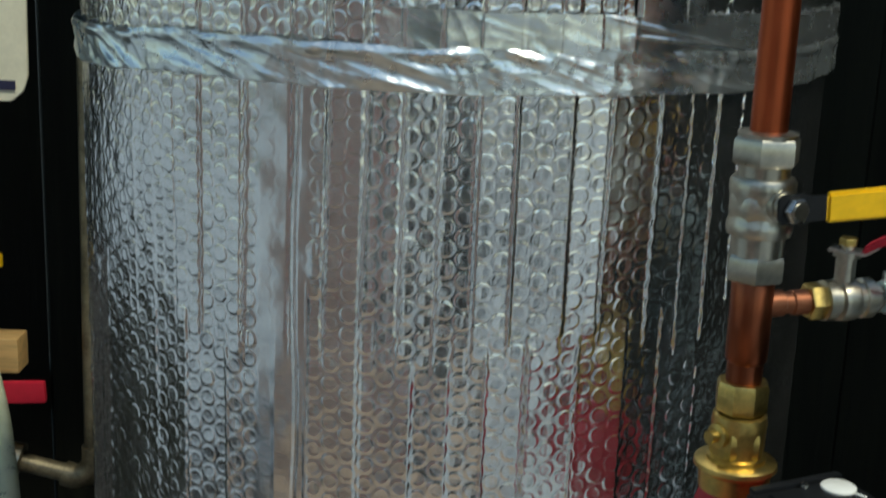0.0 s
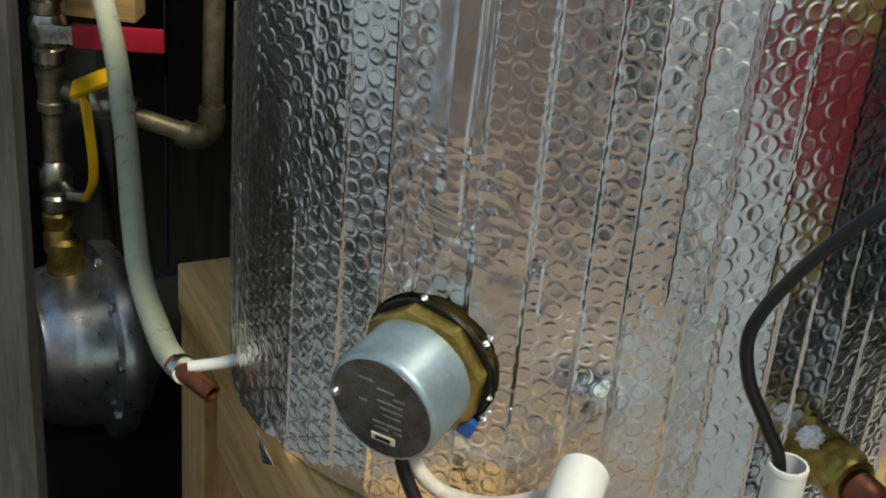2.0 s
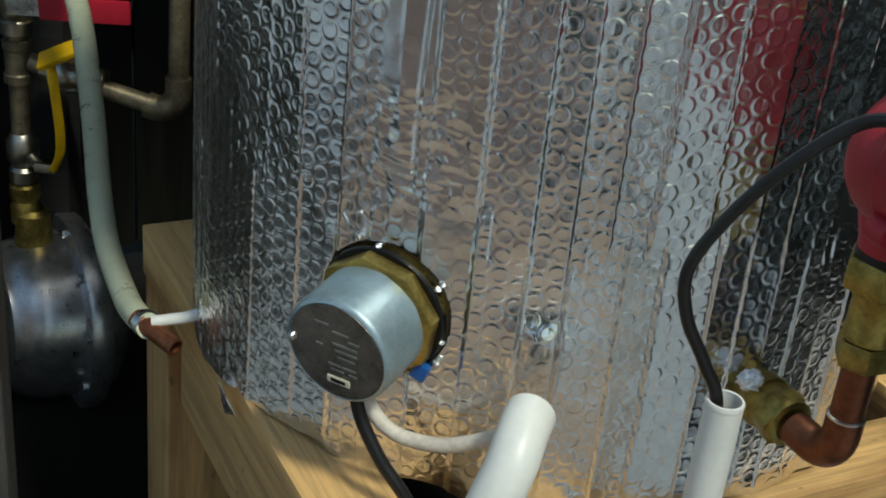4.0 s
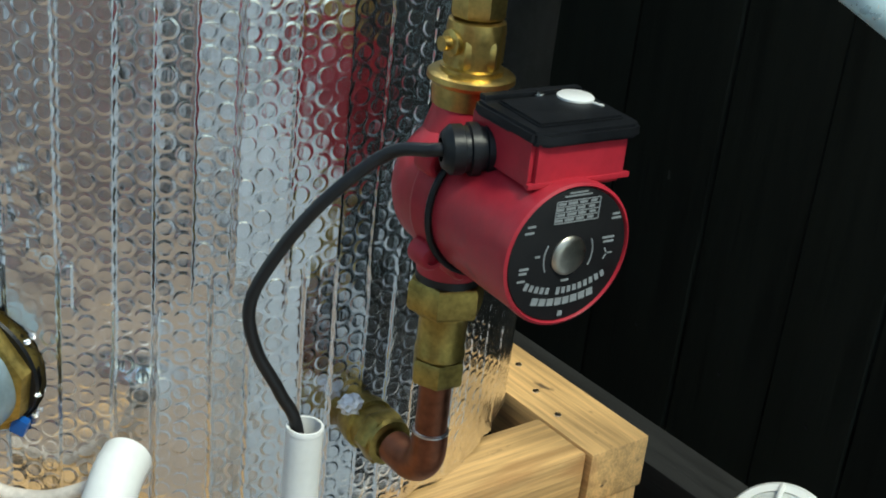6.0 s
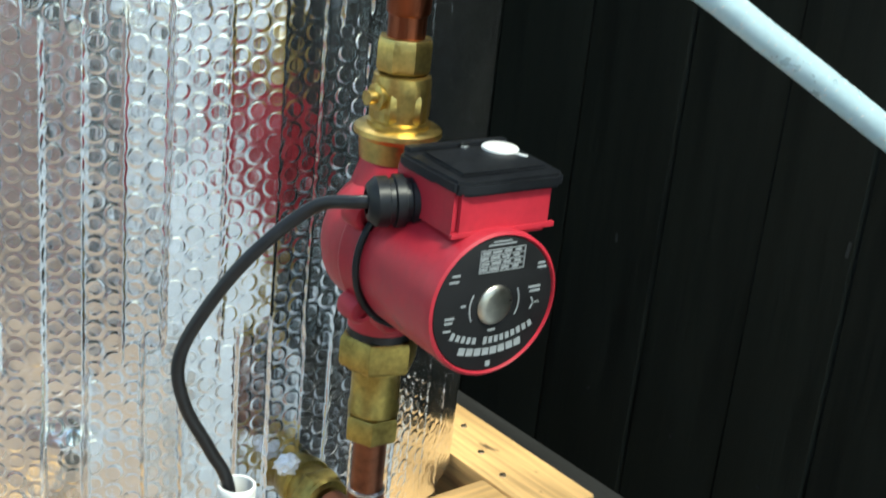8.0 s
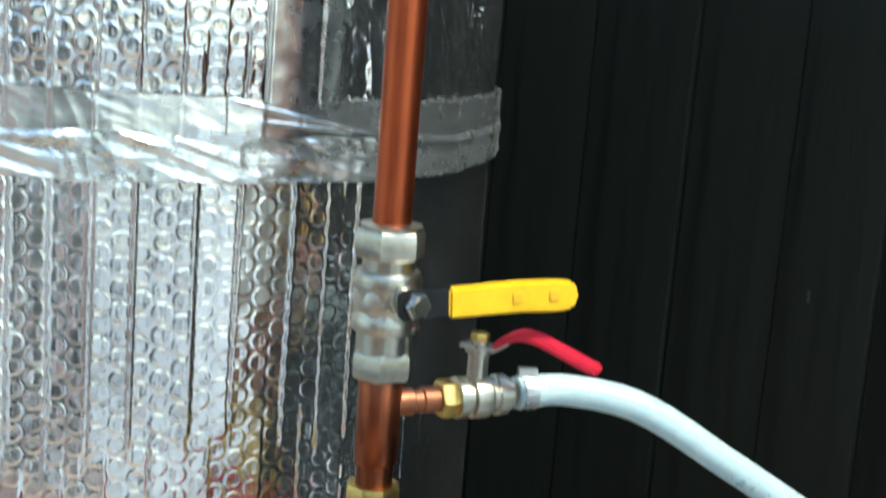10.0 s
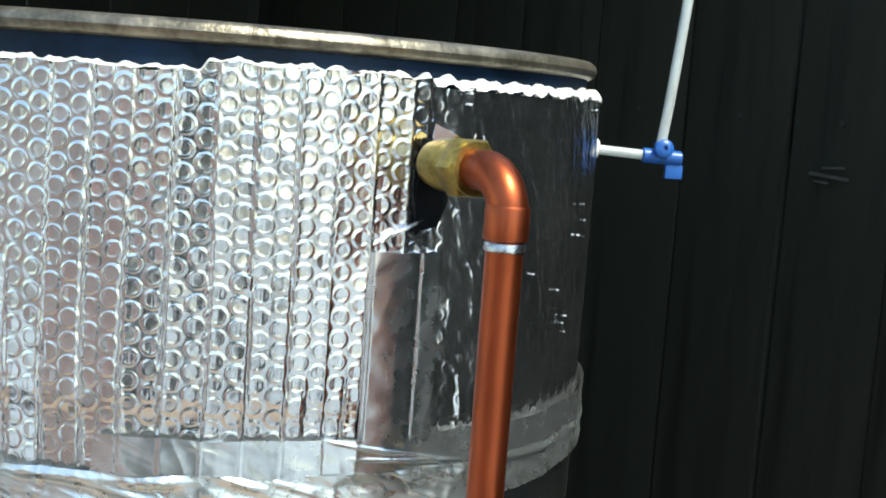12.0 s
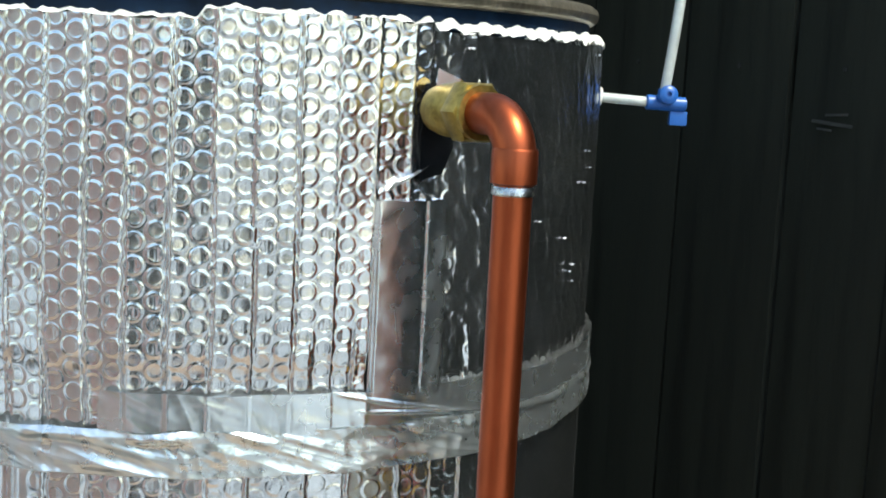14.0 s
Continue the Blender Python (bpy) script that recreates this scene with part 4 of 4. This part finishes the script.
part("cover", lathe([(0.0385, 0.012), (0.0390, 0.014), (0.0390, 0.0535), (0.0380, 0.0565), (0.0360, 0.0578), (0.0355, 0.0572), (0, 0.0572)], cm, 64), ZINC, cap, "blue-grey zinc cover")
disc = part("face_plate", lathe([(0, 0.0573), (0.0356, 0.0573), (0.0352, 0.0580), (0, 0.0584)], cm, 56), ZINC_FACE, cap, "dull stamped end plate")
fm = cm @ pose(0, 0, 0.0586)
mats = cm.to_3x3()
upv = (mats.inverted() @ Vector((0, 0, 1)))
roll_ = math.degrees(math.atan2(upv.y, upv.x)) - 90
fm = fm @ pose(0, 0, 0, 0, 0, roll_)
for x, y, w in ((0.004, 0.016, 0.012), (0.014, 0.012, 0.008), (0.007, 0.007, 0.018), (0.008, 0.002, 0.016), (-0.012, 0.003, 0.005), (0.008, -0.003, 0.013), (-0.001, -0.010, 0.009), (0.010, -0.010, 0.010), (0.001, -0.014, 0.010), (0.013, -0.014, 0.006), (-0.010, 0.020, 0.010)):
    part("stamped_bar", box(w, 0.0016, 0.0007, fm @ pose(x, y, 0), 0.0002), ZINC_MARK, disc)
part("tag", box(0.017, 0.0052, 0.0008, fm @ pose(0.002, -0.022, 0), 0.0002), CREAM, disc, "small cream label")
part("tag_bar", box(0.011, 0.0025, 0.0005, fm @ pose(0.002, -0.022, 0.0006), 0), LABEL, disc)
part("screw", lathe([(0, 0), (0.0036, 0), (0.0036, 0.002), (0.002, 0.0042), (0, 0.0046)], fm @ pose(-0.033, 0.001, -0.001), 16), STEEL, cap)
for k, (d_, z_) in enumerate(((-25.5, 0.176), (-22.5, 0.175), (-14.2, 0.156), (-13.0, 0.118), (-13.4, 0.102))):
    ob = part("foil_shred", crumpled_ball(0.0026, 7.0 + k), TAPE, drum, smooth=False)
    ob.location = on_drum(d_, z_, R + 0.003)
part("shred", tube(spline([on_drum(-25.2, 0.176, 0.303), on_drum(-26.0, 0.186, 0.308), on_drum(-27.0, 0.194, 0.309)]), 0.0013, 6), TAPE, drum)
bl = tagged(part("blue_connector", box(0.011, 0.007, 0.012, Matrix.Translation(on_drum(-15.2, 0.094, 0.304)) @ pose(0, 0, 0, 0, 20, -14), 0.002), BLUE), "blue insulated wire connector under the cover", "connector")
wire = tagged(part("white_flex", tube(spline([on_drum(-20.5, 0.09, 0.326), on_drum(-19.6, 0.068, 0.325), on_drum(-16.2, 0.053, 0.323), on_drum(-10.5, 0.054, 0.323), on_drum(-5.0, 0.069, 0.325), on_drum(-0.5, 0.092, 0.335)], 10), 0.0052, 14), FLEX),
              "grubby white flex looping from the cover", "cable")
wire2 = tagged(part("black_flex", tube(spline([on_drum(-21.2, 0.09, 0.33), on_drum(-20.6, 0.068, 0.332), on_drum(-17.4, 0.038, 0.334), on_drum(-12.7, 0.005, 0.336), on_drum(-8, -0.05, 0.345), on_drum(-6, -0.2, 0.35), on_drum(-4, -0.63, 0.36)], 10), 0.0047, 14), RUBBER),
               "thin black flex hanging from the cover", "cable")

# ---------------------------------------------------------------- white conduits
def conduit(name, label, line, r, bore, extra=()):
    t = thing(name, label, "pipe")
    part("pipe", tube(line, r, 32, bore), WHITE, t)
    first, second = Vector(line[0]), Vector(line[1])
    part("mouth", lathe([(bore * 0.98, 0.0), (bore, -0.0006), (r * 0.97, -0.0006), (r * 1.015, 0.001), (r * 1.015, 0.003), (r, 0.0036)], along(first, second), 32), WHITE, t)
    return t


conduit("cable_conduit", "upright white plastic conduit with a black cable inside", [(0.1035, -0.371, Z0 + 0.149), (0.102, -0.372, Z0 + 0.0), (0.100, -0.374, 0.048)], 0.0116, 0.0100)
swan = thing("swan_neck", "white plastic bend standing up before the drum", "pipe")
part("bend", tube(spline([Vector((-0.006, -0.337, Z0 + 0.100)), Vector((-0.010, -0.353, Z0 + 0.097)), Vector((-0.016, -0.373, Z0 + 0.081)), Vector((-0.029, -0.386, Z0 + 0.045)), Vector((-0.043, -0.394, Z0 - 0.005)), Vector((-0.052, -0.394, Z0 - 0.09)),
                          Vector((-0.055, -0.394, Z0 - 0.3)), Vector((-0.055, -0.394, 0.048))], 10), 0.0165, 32, 0.0145), WHITE, swan)
part("screw", lathe([(0, 0), (0.003, 0), (0.0025, 0.002), (0, 0.0025)], along((-0.003, -0.381, Z0 + 0.064), (0.05, -0.39, Z0 + 0.064)), 12), STEEL, swan)
spout = thing("waste_elbow", "white plastic pipe elbow before the stand's corner", "pipe")
e0 = uv(0.233, -0.355, -0.052)
part("pipe", tube([e0 - U * 0.34 + Vector((0, 0, -0.055)), e0 - U * 0.05 + Vector((0, 0, -0.008))], 0.0160, 28, 0.0145), WHITE, spout)
arm = [e0 - U * 0.058 + Vector((0, 0, -0.009)), e0 - U * 0.02 + Vector((0, 0, -0.003))]
for k in range(9):
    a = radians(90 * k / 8)
    arm.append(e0 - U * 0.012 + Vector((0, 0, -0.025)) + U * 0.026 * math.sin(a) + Vector((0, 0, 0.024 * math.cos(a))))
arm.append(arm[-1] + Vector((0, 0, -0.03)))
part("elbow", tube(arm, 0.0190, 28), WHITE, spout)
part("drop_pipe", tube([arm[-1], arm[-1] + Vector((0, 0, -0.54))], 0.0160, 28), WHITE, spout)
part("screw", lathe([(0, 0), (0.003, 0), (0.0025, 0.002), (0, 0.0025)], along(e0 + Vector((0.0, -0.018, -0.002)), e0 + Vector((0, -0.1, 0.04))), 12), RUST, spout)

# ---------------------------------------------------------------- bulkhead lamp on the dark rail
lamp = thing("bulkhead_lamp", "white round bulkhead lamp with ribbed glass, unlit, on the rail", "lamp")
lm = Matrix.Translation(uv(0.378, -0.402, -0.086)) @ (Vector((-0.50, -0.42, 0.76))).to_track_quat("Z", "Y").to_matrix().to_4x4() @ Matrix.Scale(0.88, 4)
part("housing", lathe([(0, -0.045), (0.050, -0.045), (0.056, -0.036), (0.057, -0.006), (0.050, 0.0)], lm, 48), WHITE, lamp)
part("bezel", lathe([(0.046, -0.004), (0.0565, -0.003), (0.0575, 0.004), (0.053, 0.010), (0.0455, 0.010), (0.044, 0.004)], lm, 56), WHITE, lamp)
gl_prof = [(0.0455 * math.cos(a), 0.004 + 0.017 * math.sin(a)) for a in [radians(90 * k / 14) for k in range(15)]]
gl_prof = [(r + (0.0009 if i % 2 else 0), h + (0.0009 if i % 2 else 0)) for i, (r, h) in enumerate(gl_prof[:-1])] + [(0, 0.021)]
part("glass", lathe(gl_prof, lm, 48), LAMP_GLASS, lamp, "ribbed frosted glass")
for k in (0, 1):
    a = radians(20 + 90 * k)
    c, s_ = math.cos(a), math.sin(a)
    pts_ = [lm @ Vector((c * 0.052 * q, s_ * 0.052 * q, 0.010 + 0.016 * (1 - q * q))) for q in [-1 + 2 * i / 16 for i in range(17)]]
    part("guard_bar", tube(pts_, 0.0026, 8), WHITE, lamp)
part("maker_bar", lathe([(0.0560, -0.010), (0.0578, -0.010), (0.0578, -0.002), (0.0560, -0.002)], lm, 48), LABEL, lamp)

# ---------------------------------------------------------------- the level tube on the drum's side
level = thing("level_tube", "clear tube with a blue plastic tee at the drum's side", "tube")
ta = Vector((0.313, 0.008, Z0 + 0.8135))
tb_ = Vector((0.362, 0.006, Z0 + 0.8105))
part("grommet", lathe([(0.004, -0.004), (0.009, -0.003), (0.0095, 0.003), (0.007, 0.006), (0.0042, 0.0065)], along(ta - Vector((0.010, 0, 0)), tb_), 20), WHITE, level)
part("stub", tube([ta - Vector((0.02, 0, 0)), tb_ + Vector((0.018, 0, -0.001))], 0.0042, 16, 0.0028), TUBE, level)
part("upright", tube(spline([tb_ + Vector((-0.001, 0, 0.006)), tb_ + Vector((0.004, 0, 0.05)), tb_ + Vector((0.010, 0.002, 0.11)), tb_ + Vector((0.020, 0.004, 0.22)), tb_ + Vector((0.030, 0.006, 0.36))], 8), 0.0044, 16, 0.003), TUBE, level)
blue = part("tee_piece", lathe([(0.0045, -0.012), (0.0062, -0.011), (0.0062, 0.021), (0.0045, 0.022)], along(tb_ - Vector((0.004, 0, 0)), tb_ + Vector((1, 0, -0.03))), 20), BLUE, level, "blue plastic tee")
part("tee_branch", lathe([(0.0048, 0.0), (0.0066, 0.001), (0.0066, 0.015), (0.0048, 0.016)], along(tb_ - Vector((0, 0, 0.004)), tb_ + Vector((0.04, 0, 1))), 20), BLUE, blue)
part("tee_knob", lathe([(0, 0), (0.0078, 0), (0.0078, 0.007), (0.005, 0.009), (0.0022, 0.009), (0.0022, 0.006), (0, 0.006)], along(tb_ + Vector((0, -0.005, 0.006)), tb_ + Vector((0, -1, 0.2))), 20), BLUE, blue)
part("tee_tail", box(0.015, 0.006, 0.012, Matrix.Translation(tb_ + Vector((0.012, 0, -0.012))), 0.002), BLUE, blue)

# ---------------------------------------------------------------- behind the drum: gas train, hose and clutter
LY = 0.42


def lp(x, z, y=LY):
    return Vector((x, y, Z0 + z))


train = thing("iron_pipework", "black iron pipe with elbows and fittings behind the drum", "pipe")
part("upright", tube([lp(-0.63, 0.62), lp(-0.63, -0.2)], 0.0125, 20), IRON, train)
part("union", lathe([(0.013, -0.20), (0.019, -0.20), (0.019, -0.178), (0.016, -0.17), (0.019, -0.165), (0.019, -0.15), (0.013, -0.145)], pose(-0.63, LY, Z0), 28), OLD_BRASS, train)
part("tee", lathe([(0.0125, -0.028), (0.0175, -0.026), (0.0175, -0.016), (0.0155, -0.014), (0.0155, 0.014), (0.0175, 0.016), (0.0175, 0.026), (0.0125, 0.028)], pose(-0.63, LY, Z0 + 0.012), 24), IRON, train)
part("branch", tube([lp(-0.615, 0.012), lp(-0.55, -0.006), lp(-0.462, -0.026)], 0.0115, 20), IRON, train)
el = [lp(-0.475, -0.024)]
for k in range(9):
    a = radians(90 * k / 8)
    el.append(lp(-0.462 + 0.026 * math.sin(a), -0.028 + 0.026 * (1 - math.cos(a))))
part("elbow", tube(el + [lp(-0.436, 0.014)], 0.0158, 20), IRON, train)
part("riser", tube([lp(-0.436, 0.0), lp(-0.430, 0.5)], 0.0125, 20), IRON, train)

rv = thing("red_handled_valve", "brass ball valve with a red lever on the iron pipe", "valve")
part("body", lathe([(0.013, 0.045), (0.0195, 0.047), (0.0195, 0.062), (0.0175, 0.064), (0.022, 0.074), (0.022, 0.094), (0.0175, 0.104), (0.0195, 0.106), (0.0195, 0.12), (0.013, 0.122)], pose(-0.63, LY, Z0), 28), NICKEL, rv)
part("stem", lathe([(0.009, 0.012), (0.009, 0.034), (0.006, 0.036), (0.006, 0.044), (0, 0.044)], along(lp(-0.63, 0.086), lp(-0.63, 0.086) + Vector((0.3, -1, 0))), 20), BRASS, rv)
part("lever", box(0.14, 0.004, 0.021, Matrix.Translation(lp(-0.552, 0.097, LY - 0.045)) @ pose(0, 0, 0, 0, -3, 0), 0.0015), STEEL, rv)
part("grip", box(0.105, 0.009, 0.027, Matrix.Translation(lp(-0.531, 0.098, LY - 0.046)) @ pose(0, 0, 0, 0, -3, 0), 0.004), RED_GRIP, rv, "red vinyl grip")

yv = thing("yellow_handled_valve", "ball valve with a bent yellow lever on the side branch", "valve")
ym = along(lp(-0.60, 0.009), lp(-0.50, -0.015))
part("body", lathe([(0.0125, 0.0), (0.019, 0.001), (0.019, 0.014), (0.016, 0.016), (0.021, 0.024), (0.021, 0.042), (0.016, 0.05), (0.019, 0.052), (0.0205, 0.075), (0.0125, 0.077)], ym, 24), NICKEL, yv)
part("lever", box(0.014, 0.030, 0.004, Matrix.Translation(lp(-0.572, 0.030, LY - 0.03)), 0.001), STEEL, yv)
part("grip", tube(spline([lp(-0.572, 0.030, LY - 0.050), lp(-0.566, 0.0, LY - 0.056), lp(-0.562, -0.045, LY - 0.056), lp(-0.565, -0.080, LY - 0.05), lp(-0.576, -0.105, LY - 0.045)], 8), 0.0062, 14, flat=0.5), YELLOW, yv, "yellow vinyl grip")
part("grip_end", box(0.062, 0.028, 0.007, Matrix.Translation(lp(-0.560, 0.044, LY - 0.045)) @ pose(0, 0, 0, 25, -28, 0), 0.003), YELLOW, yv, "yellow vinyl grip")

tv = thing("upper_valve", "ball valve with a straight yellow lever on the iron pipe", "valve")
part("body", lathe([(0.013, -0.032), (0.0195, -0.030), (0.0195, -0.016), (0.022, -0.008), (0.022, 0.008), (0.0195, 0.016), (0.0195, 0.030), (0.013, 0.032)], Matrix.Translation(lp(-0.63, 0.257)), 28), NICKEL, tv)
part("stem", lathe([(0.009, 0.012), (0.009, 0.030), (0.006, 0.032), (0.006, 0.040), (0, 0.040)], along(lp(-0.63, 0.257), lp(-0.63, 0.257) + Vector((0.2, -1, 0))), 20), BRASS, tv)
part("lever", box(0.10, 0.004, 0.014, Matrix.Translation(lp(-0.587, 0.257, LY - 0.036)), 0.0015), STEEL, tv)
upper_grip = part("grip", box(0.090, 0.008, 0.0165, Matrix.Translation(lp(-0.571, 0.257, LY - 0.037)) @ pose(0, 0, 0, 0, -1, 0), 0.0036), YELLOW, tv, "yellow vinyl grip")
for x in (-0.553, -0.567):
    part("stamped_mark", box(0.006, 0.0006, 0.0075, Matrix.Translation(lp(x, 0.257, LY - 0.0413)), 0.0002), OLD_BRASS, upper_grip)

small = thing("petcock", "small plated petcock in the iron pipe", "valve")
part("body", lathe([(0.0125, -0.145), (0.018, -0.143), (0.018, -0.128), (0.014, -0.124), (0.02, -0.112), (0.02, -0.092), (0.014, -0.082), (0.0125, -0.08)], pose(-0.63, LY, Z0), 24), NICKEL, small)
part("stem", tube([lp(-0.625, -0.105), lp(-0.595, -0.112, LY - 0.03)], 0.006, 14), NICKEL, small)
part("tap", box(0.026, 0.006, 0.012, Matrix.Translation(lp(-0.590, -0.108, LY - 0.035)), 0.002), NICKEL, small)

reg = thing("gas_regulator", "round grey metal regulator with a bolted rim", "regulator")
ra = Vector((-0.80, -0.60, 0.06)).normalized()
rc = lp(-0.595, -0.335, LY + 0.02)
rm = along(rc, rc + ra)
part("bowl", lathe([(0.108, 0.012), (0.100, 0.016), (0.098, 0.05), (0.090, 0.075), (0.082, 0.082), (0.080, 0.090), (0.050, 0.100), (0, 0.104)], rm, 56), STEEL_DARK, reg, "grey pressed metal bowl")
part("rim", lathe([(0.09, -0.010), (0.118, -0.010), (0.120, -0.004), (0.120, 0.010), (0.118, 0.014), (0.100, 0.016)], rm, 64), STEEL_DARK, reg)
part("back_bowl", lathe([(0.105, -0.009), (0.095, -0.03), (0.06, -0.05), (0, -0.052)], rm, 48), STEEL_DARK, reg)
for k in range(10):
    a = 2 * math.pi * k / 10 + 0.2
    part("bolt", hexnut(0.0055, 0.006, rm @ pose(0.110 * math.cos(a), 0.110 * math.sin(a), 0.0135)), STEEL, reg)
part("neck", lathe([(0.026, -0.262), (0.028, -0.255), (0.022, -0.25), (0.019, -0.20), (0.013, -0.195)], pose(-0.63, LY, Z0), 28), OLD_BRASS, reg)
block = tagged(part("timber_block", box(0.11, 0.09, 0.07, Matrix.Translation(lp(-0.545, -0.505, LY + 0.02)) @ pose(0, 0, 0, 0, 0, 20), 0.003), WOOD_END), "sawn pine block under the regulator", "timber")
prop = tagged(part("prop_post", box(0.12, 0.10, 0.27, Matrix.Translation(lp(-0.545, -0.675, LY + 0.02)) @ pose(0, 0, 0, 0, 0, 20), 0.004), DARK_BEAM), "black-stained short post carrying the block", "timber")
batten = thing("pine_batten", "short sawn pine batten fixed behind the valve", "timber")
part("piece", box(0.105, 0.04, 0.045, Matrix.Translation(lp(-0.592, 0.112, LY + 0.06)), 0.003), WOOD, batten)
bp = tagged(part("batten_post", box(0.06, 0.05, 0.54, Matrix.Translation(lp(-0.62, -0.182, LY + 0.07)), 0.004), DARK_BEAM), "black-stained post carrying the pine batten", "timber")
# the gas train stands well back behind the drum
AWAY = Vector((-0.063, -0.99, 1.214))
SET_BACK = Matrix.Translation(AWAY) @ Matrix.Scale(1.22, 4) @ Matrix.Translation(-AWAY)
for ob in (train, rv, yv, tv, small, reg, block, prop, batten, bp):
    ob.matrix_world = SET_BACK
reg.matrix_world = SET_BACK @ Matrix.Translation(rc + Vector((0.012, 0, 0))) @ Matrix.Scale(1.1, 4) @ Matrix.Translation(-rc)
greyp = tagged(part("grey_post", box(0.085, 0.03, Z0 + 0.30, Matrix.Translation(Vector((-0.640, 0.25, (Z0 + 0.30) / 2))), 0.004), GREY_WOOD), "weathered grey upright board", "timber")

hose2 = thing("green_hose", "old yellowish-green clear hose pushed on a copper stub", "hose")
hl = spline([(-0.9, 0.86, 2.05), (-0.86, 0.85, 1.4), (-0.775, 0.82, 0.98), (-0.715, 0.74, 0.825), (-0.691, 0.7, 0.788), (-0.628, 0.6, 0.72), (-0.585, 0.52, 0.675), (-0.55, 0.44, 0.633), (-0.511, 0.34, 0.606), (-0.467, 0.22, 0.596), (-0.42, 0.1, 0.597), (-0.361, -0.03, 0.616), (-0.33, -0.095, 0.637), (-0.312, -0.125, 0.648)], 8)
part("wall", tube(hl, [0.0145 - 0.0035 * float(smooth(0.45, 1.0, k / (len(hl) - 1))) for k in range(len(hl))], 20, 0.0075), HOSE_GREEN, hose2)
part("end_collar", lathe([(0.0112, 0.0), (0.0122, 0.001), (0.0122, 0.009), (0.0112, 0.010)], along(hl[-1] + (hl[-2] - hl[-1]).normalized() * 0.004, hl[-3]), 20), RUBBER, hose2, "dark collar at the hose end")
stub = thing("copper_stub", "short copper stub pipe with a band at the drum's foot", "pipe")
part("pipe", tube([Vector((-0.326, -0.117, Z0 - 0.0)), Vector((-0.286, -0.140, Z0 - 0.010))], 0.0078, 20, 0.0062), OLD_COPPER, stub)
part("band", lathe([(0.008, 0), (0.0095, 0), (0.0095, 0.007), (0.008, 0.007)], along((-0.323, -0.119, Z0 - 0.001), (-0.286, -0.140, Z0 - 0.010)), 20), STEEL, stub)
part("branch", tube([Vector((-0.310, -0.126, Z0 + 0.003)), Vector((-0.285, -0.118, Z0 + 0.006)), Vector((-0.262, -0.110, Z0 + 0.012))], 0.005, 14), WHITE, stub)

card = thing("cream_sign", "cream plastic sheet with a dark blue bar hanging on the fence", "sign")
cpts = [(-0.14, 0.0), (-0.02, 0.0), (-0.006, 0.012), (0.0, 0.03), (0.004, 0.30), (-0.14, 0.30)]
part("sheet", plate(cpts, 0.006, Matrix.Translation(Vector((-0.486, 0.40, Z0 + 0.462))) @ pose(0, 0, 0, 90, 0, 0), bevel=0.001), CREAM, card)
part("print_bar", box(0.06, 0.001, 0.011, Matrix.Translation(Vector((-0.530, 0.3925, Z0 + 0.481))), 0), NAVY, card)
part("bracket", box(0.02, 0.9, 0.02, Matrix.Translation(Vector((-0.60, 0.85, Z0 + 0.70))), 0.002), DARK_BEAM, card)

# ---------------------------------------------------------------- small marks
for k, (d_, z_, r_) in enumerate(((66.0, 0.772, 0.0030), (66.8, 0.765, 0.0024), (65.2, 0.757, 0.0026), (66.4, 0.748, 0.0020), (58.5, 0.716, 0.0030), (60.0, 0.700, 0.0024), (60.6, 0.690, 0.0034), (61.2, 0.681, 0.0022), (49.0, 0.735, 0.0020),
                              (70.5, 0.846, 0.0044), (33.5, 0.846, 0.0036), (36.0, 0.845, 0.0026), (-47.5, 0.004, 0.0036), (-44.0, 0.002, 0.0026))):
    ob = part("foil_shred", crumpled_ball(r_ * (0.3 + 0.3 * (k % 3) / 2), 20.0 + k, 0.5), TAPE, drum, smooth=False)
    ob.location = on_drum(d_ + 1.3 * math.sin(k * 2.7), z_ + 0.004 * math.cos(k * 1.9), R + 0.0012)
for k, (v, z, w, h) in enumerate(((-0.03, 0.790, 0.055, 0.004), (-0.035, 0.800, 0.030, 0.003), (-0.02, 0.783, 0.020, 0.0025), (-0.16, 0.42, 0.004, 0.014), (-0.23, 0.12, 0.004, 0.018), (0.10, 0.02, 0.004, 0.012), (-0.30, 0.33, 0.003, 0.010))):
    ob = tagged(part("paint_scuff", box(0.0006, w, h, None, 0.0002), SCUFF), "pale scuff worn through the black stain", "mark", "scuffs on the fence")
    ob.matrix_world = Matrix.Translation(uv(0.7325, v, z)) @ pose(0, 0, 0, 4 * (-1) ** k, 0, TURN)
for v in (-0.42, -0.30, -0.18, -0.04, 0.11, 0.28, 0.45):
    for z in (-0.20, 0.85):
        ob = tagged(part("fence_nail", lathe([(0, 0), (0.003, 0), (0.0026, 0.001), (0, 0.0014)], None, 10), DARK_BEAM), "dull nail head in a black fence board", "nail", "nails in the fence")
        ob.matrix_world = Matrix.Translation(uv(0.7335, v, z)) @ pose(0, 0, TURN and 0, 0, -90, TURN)
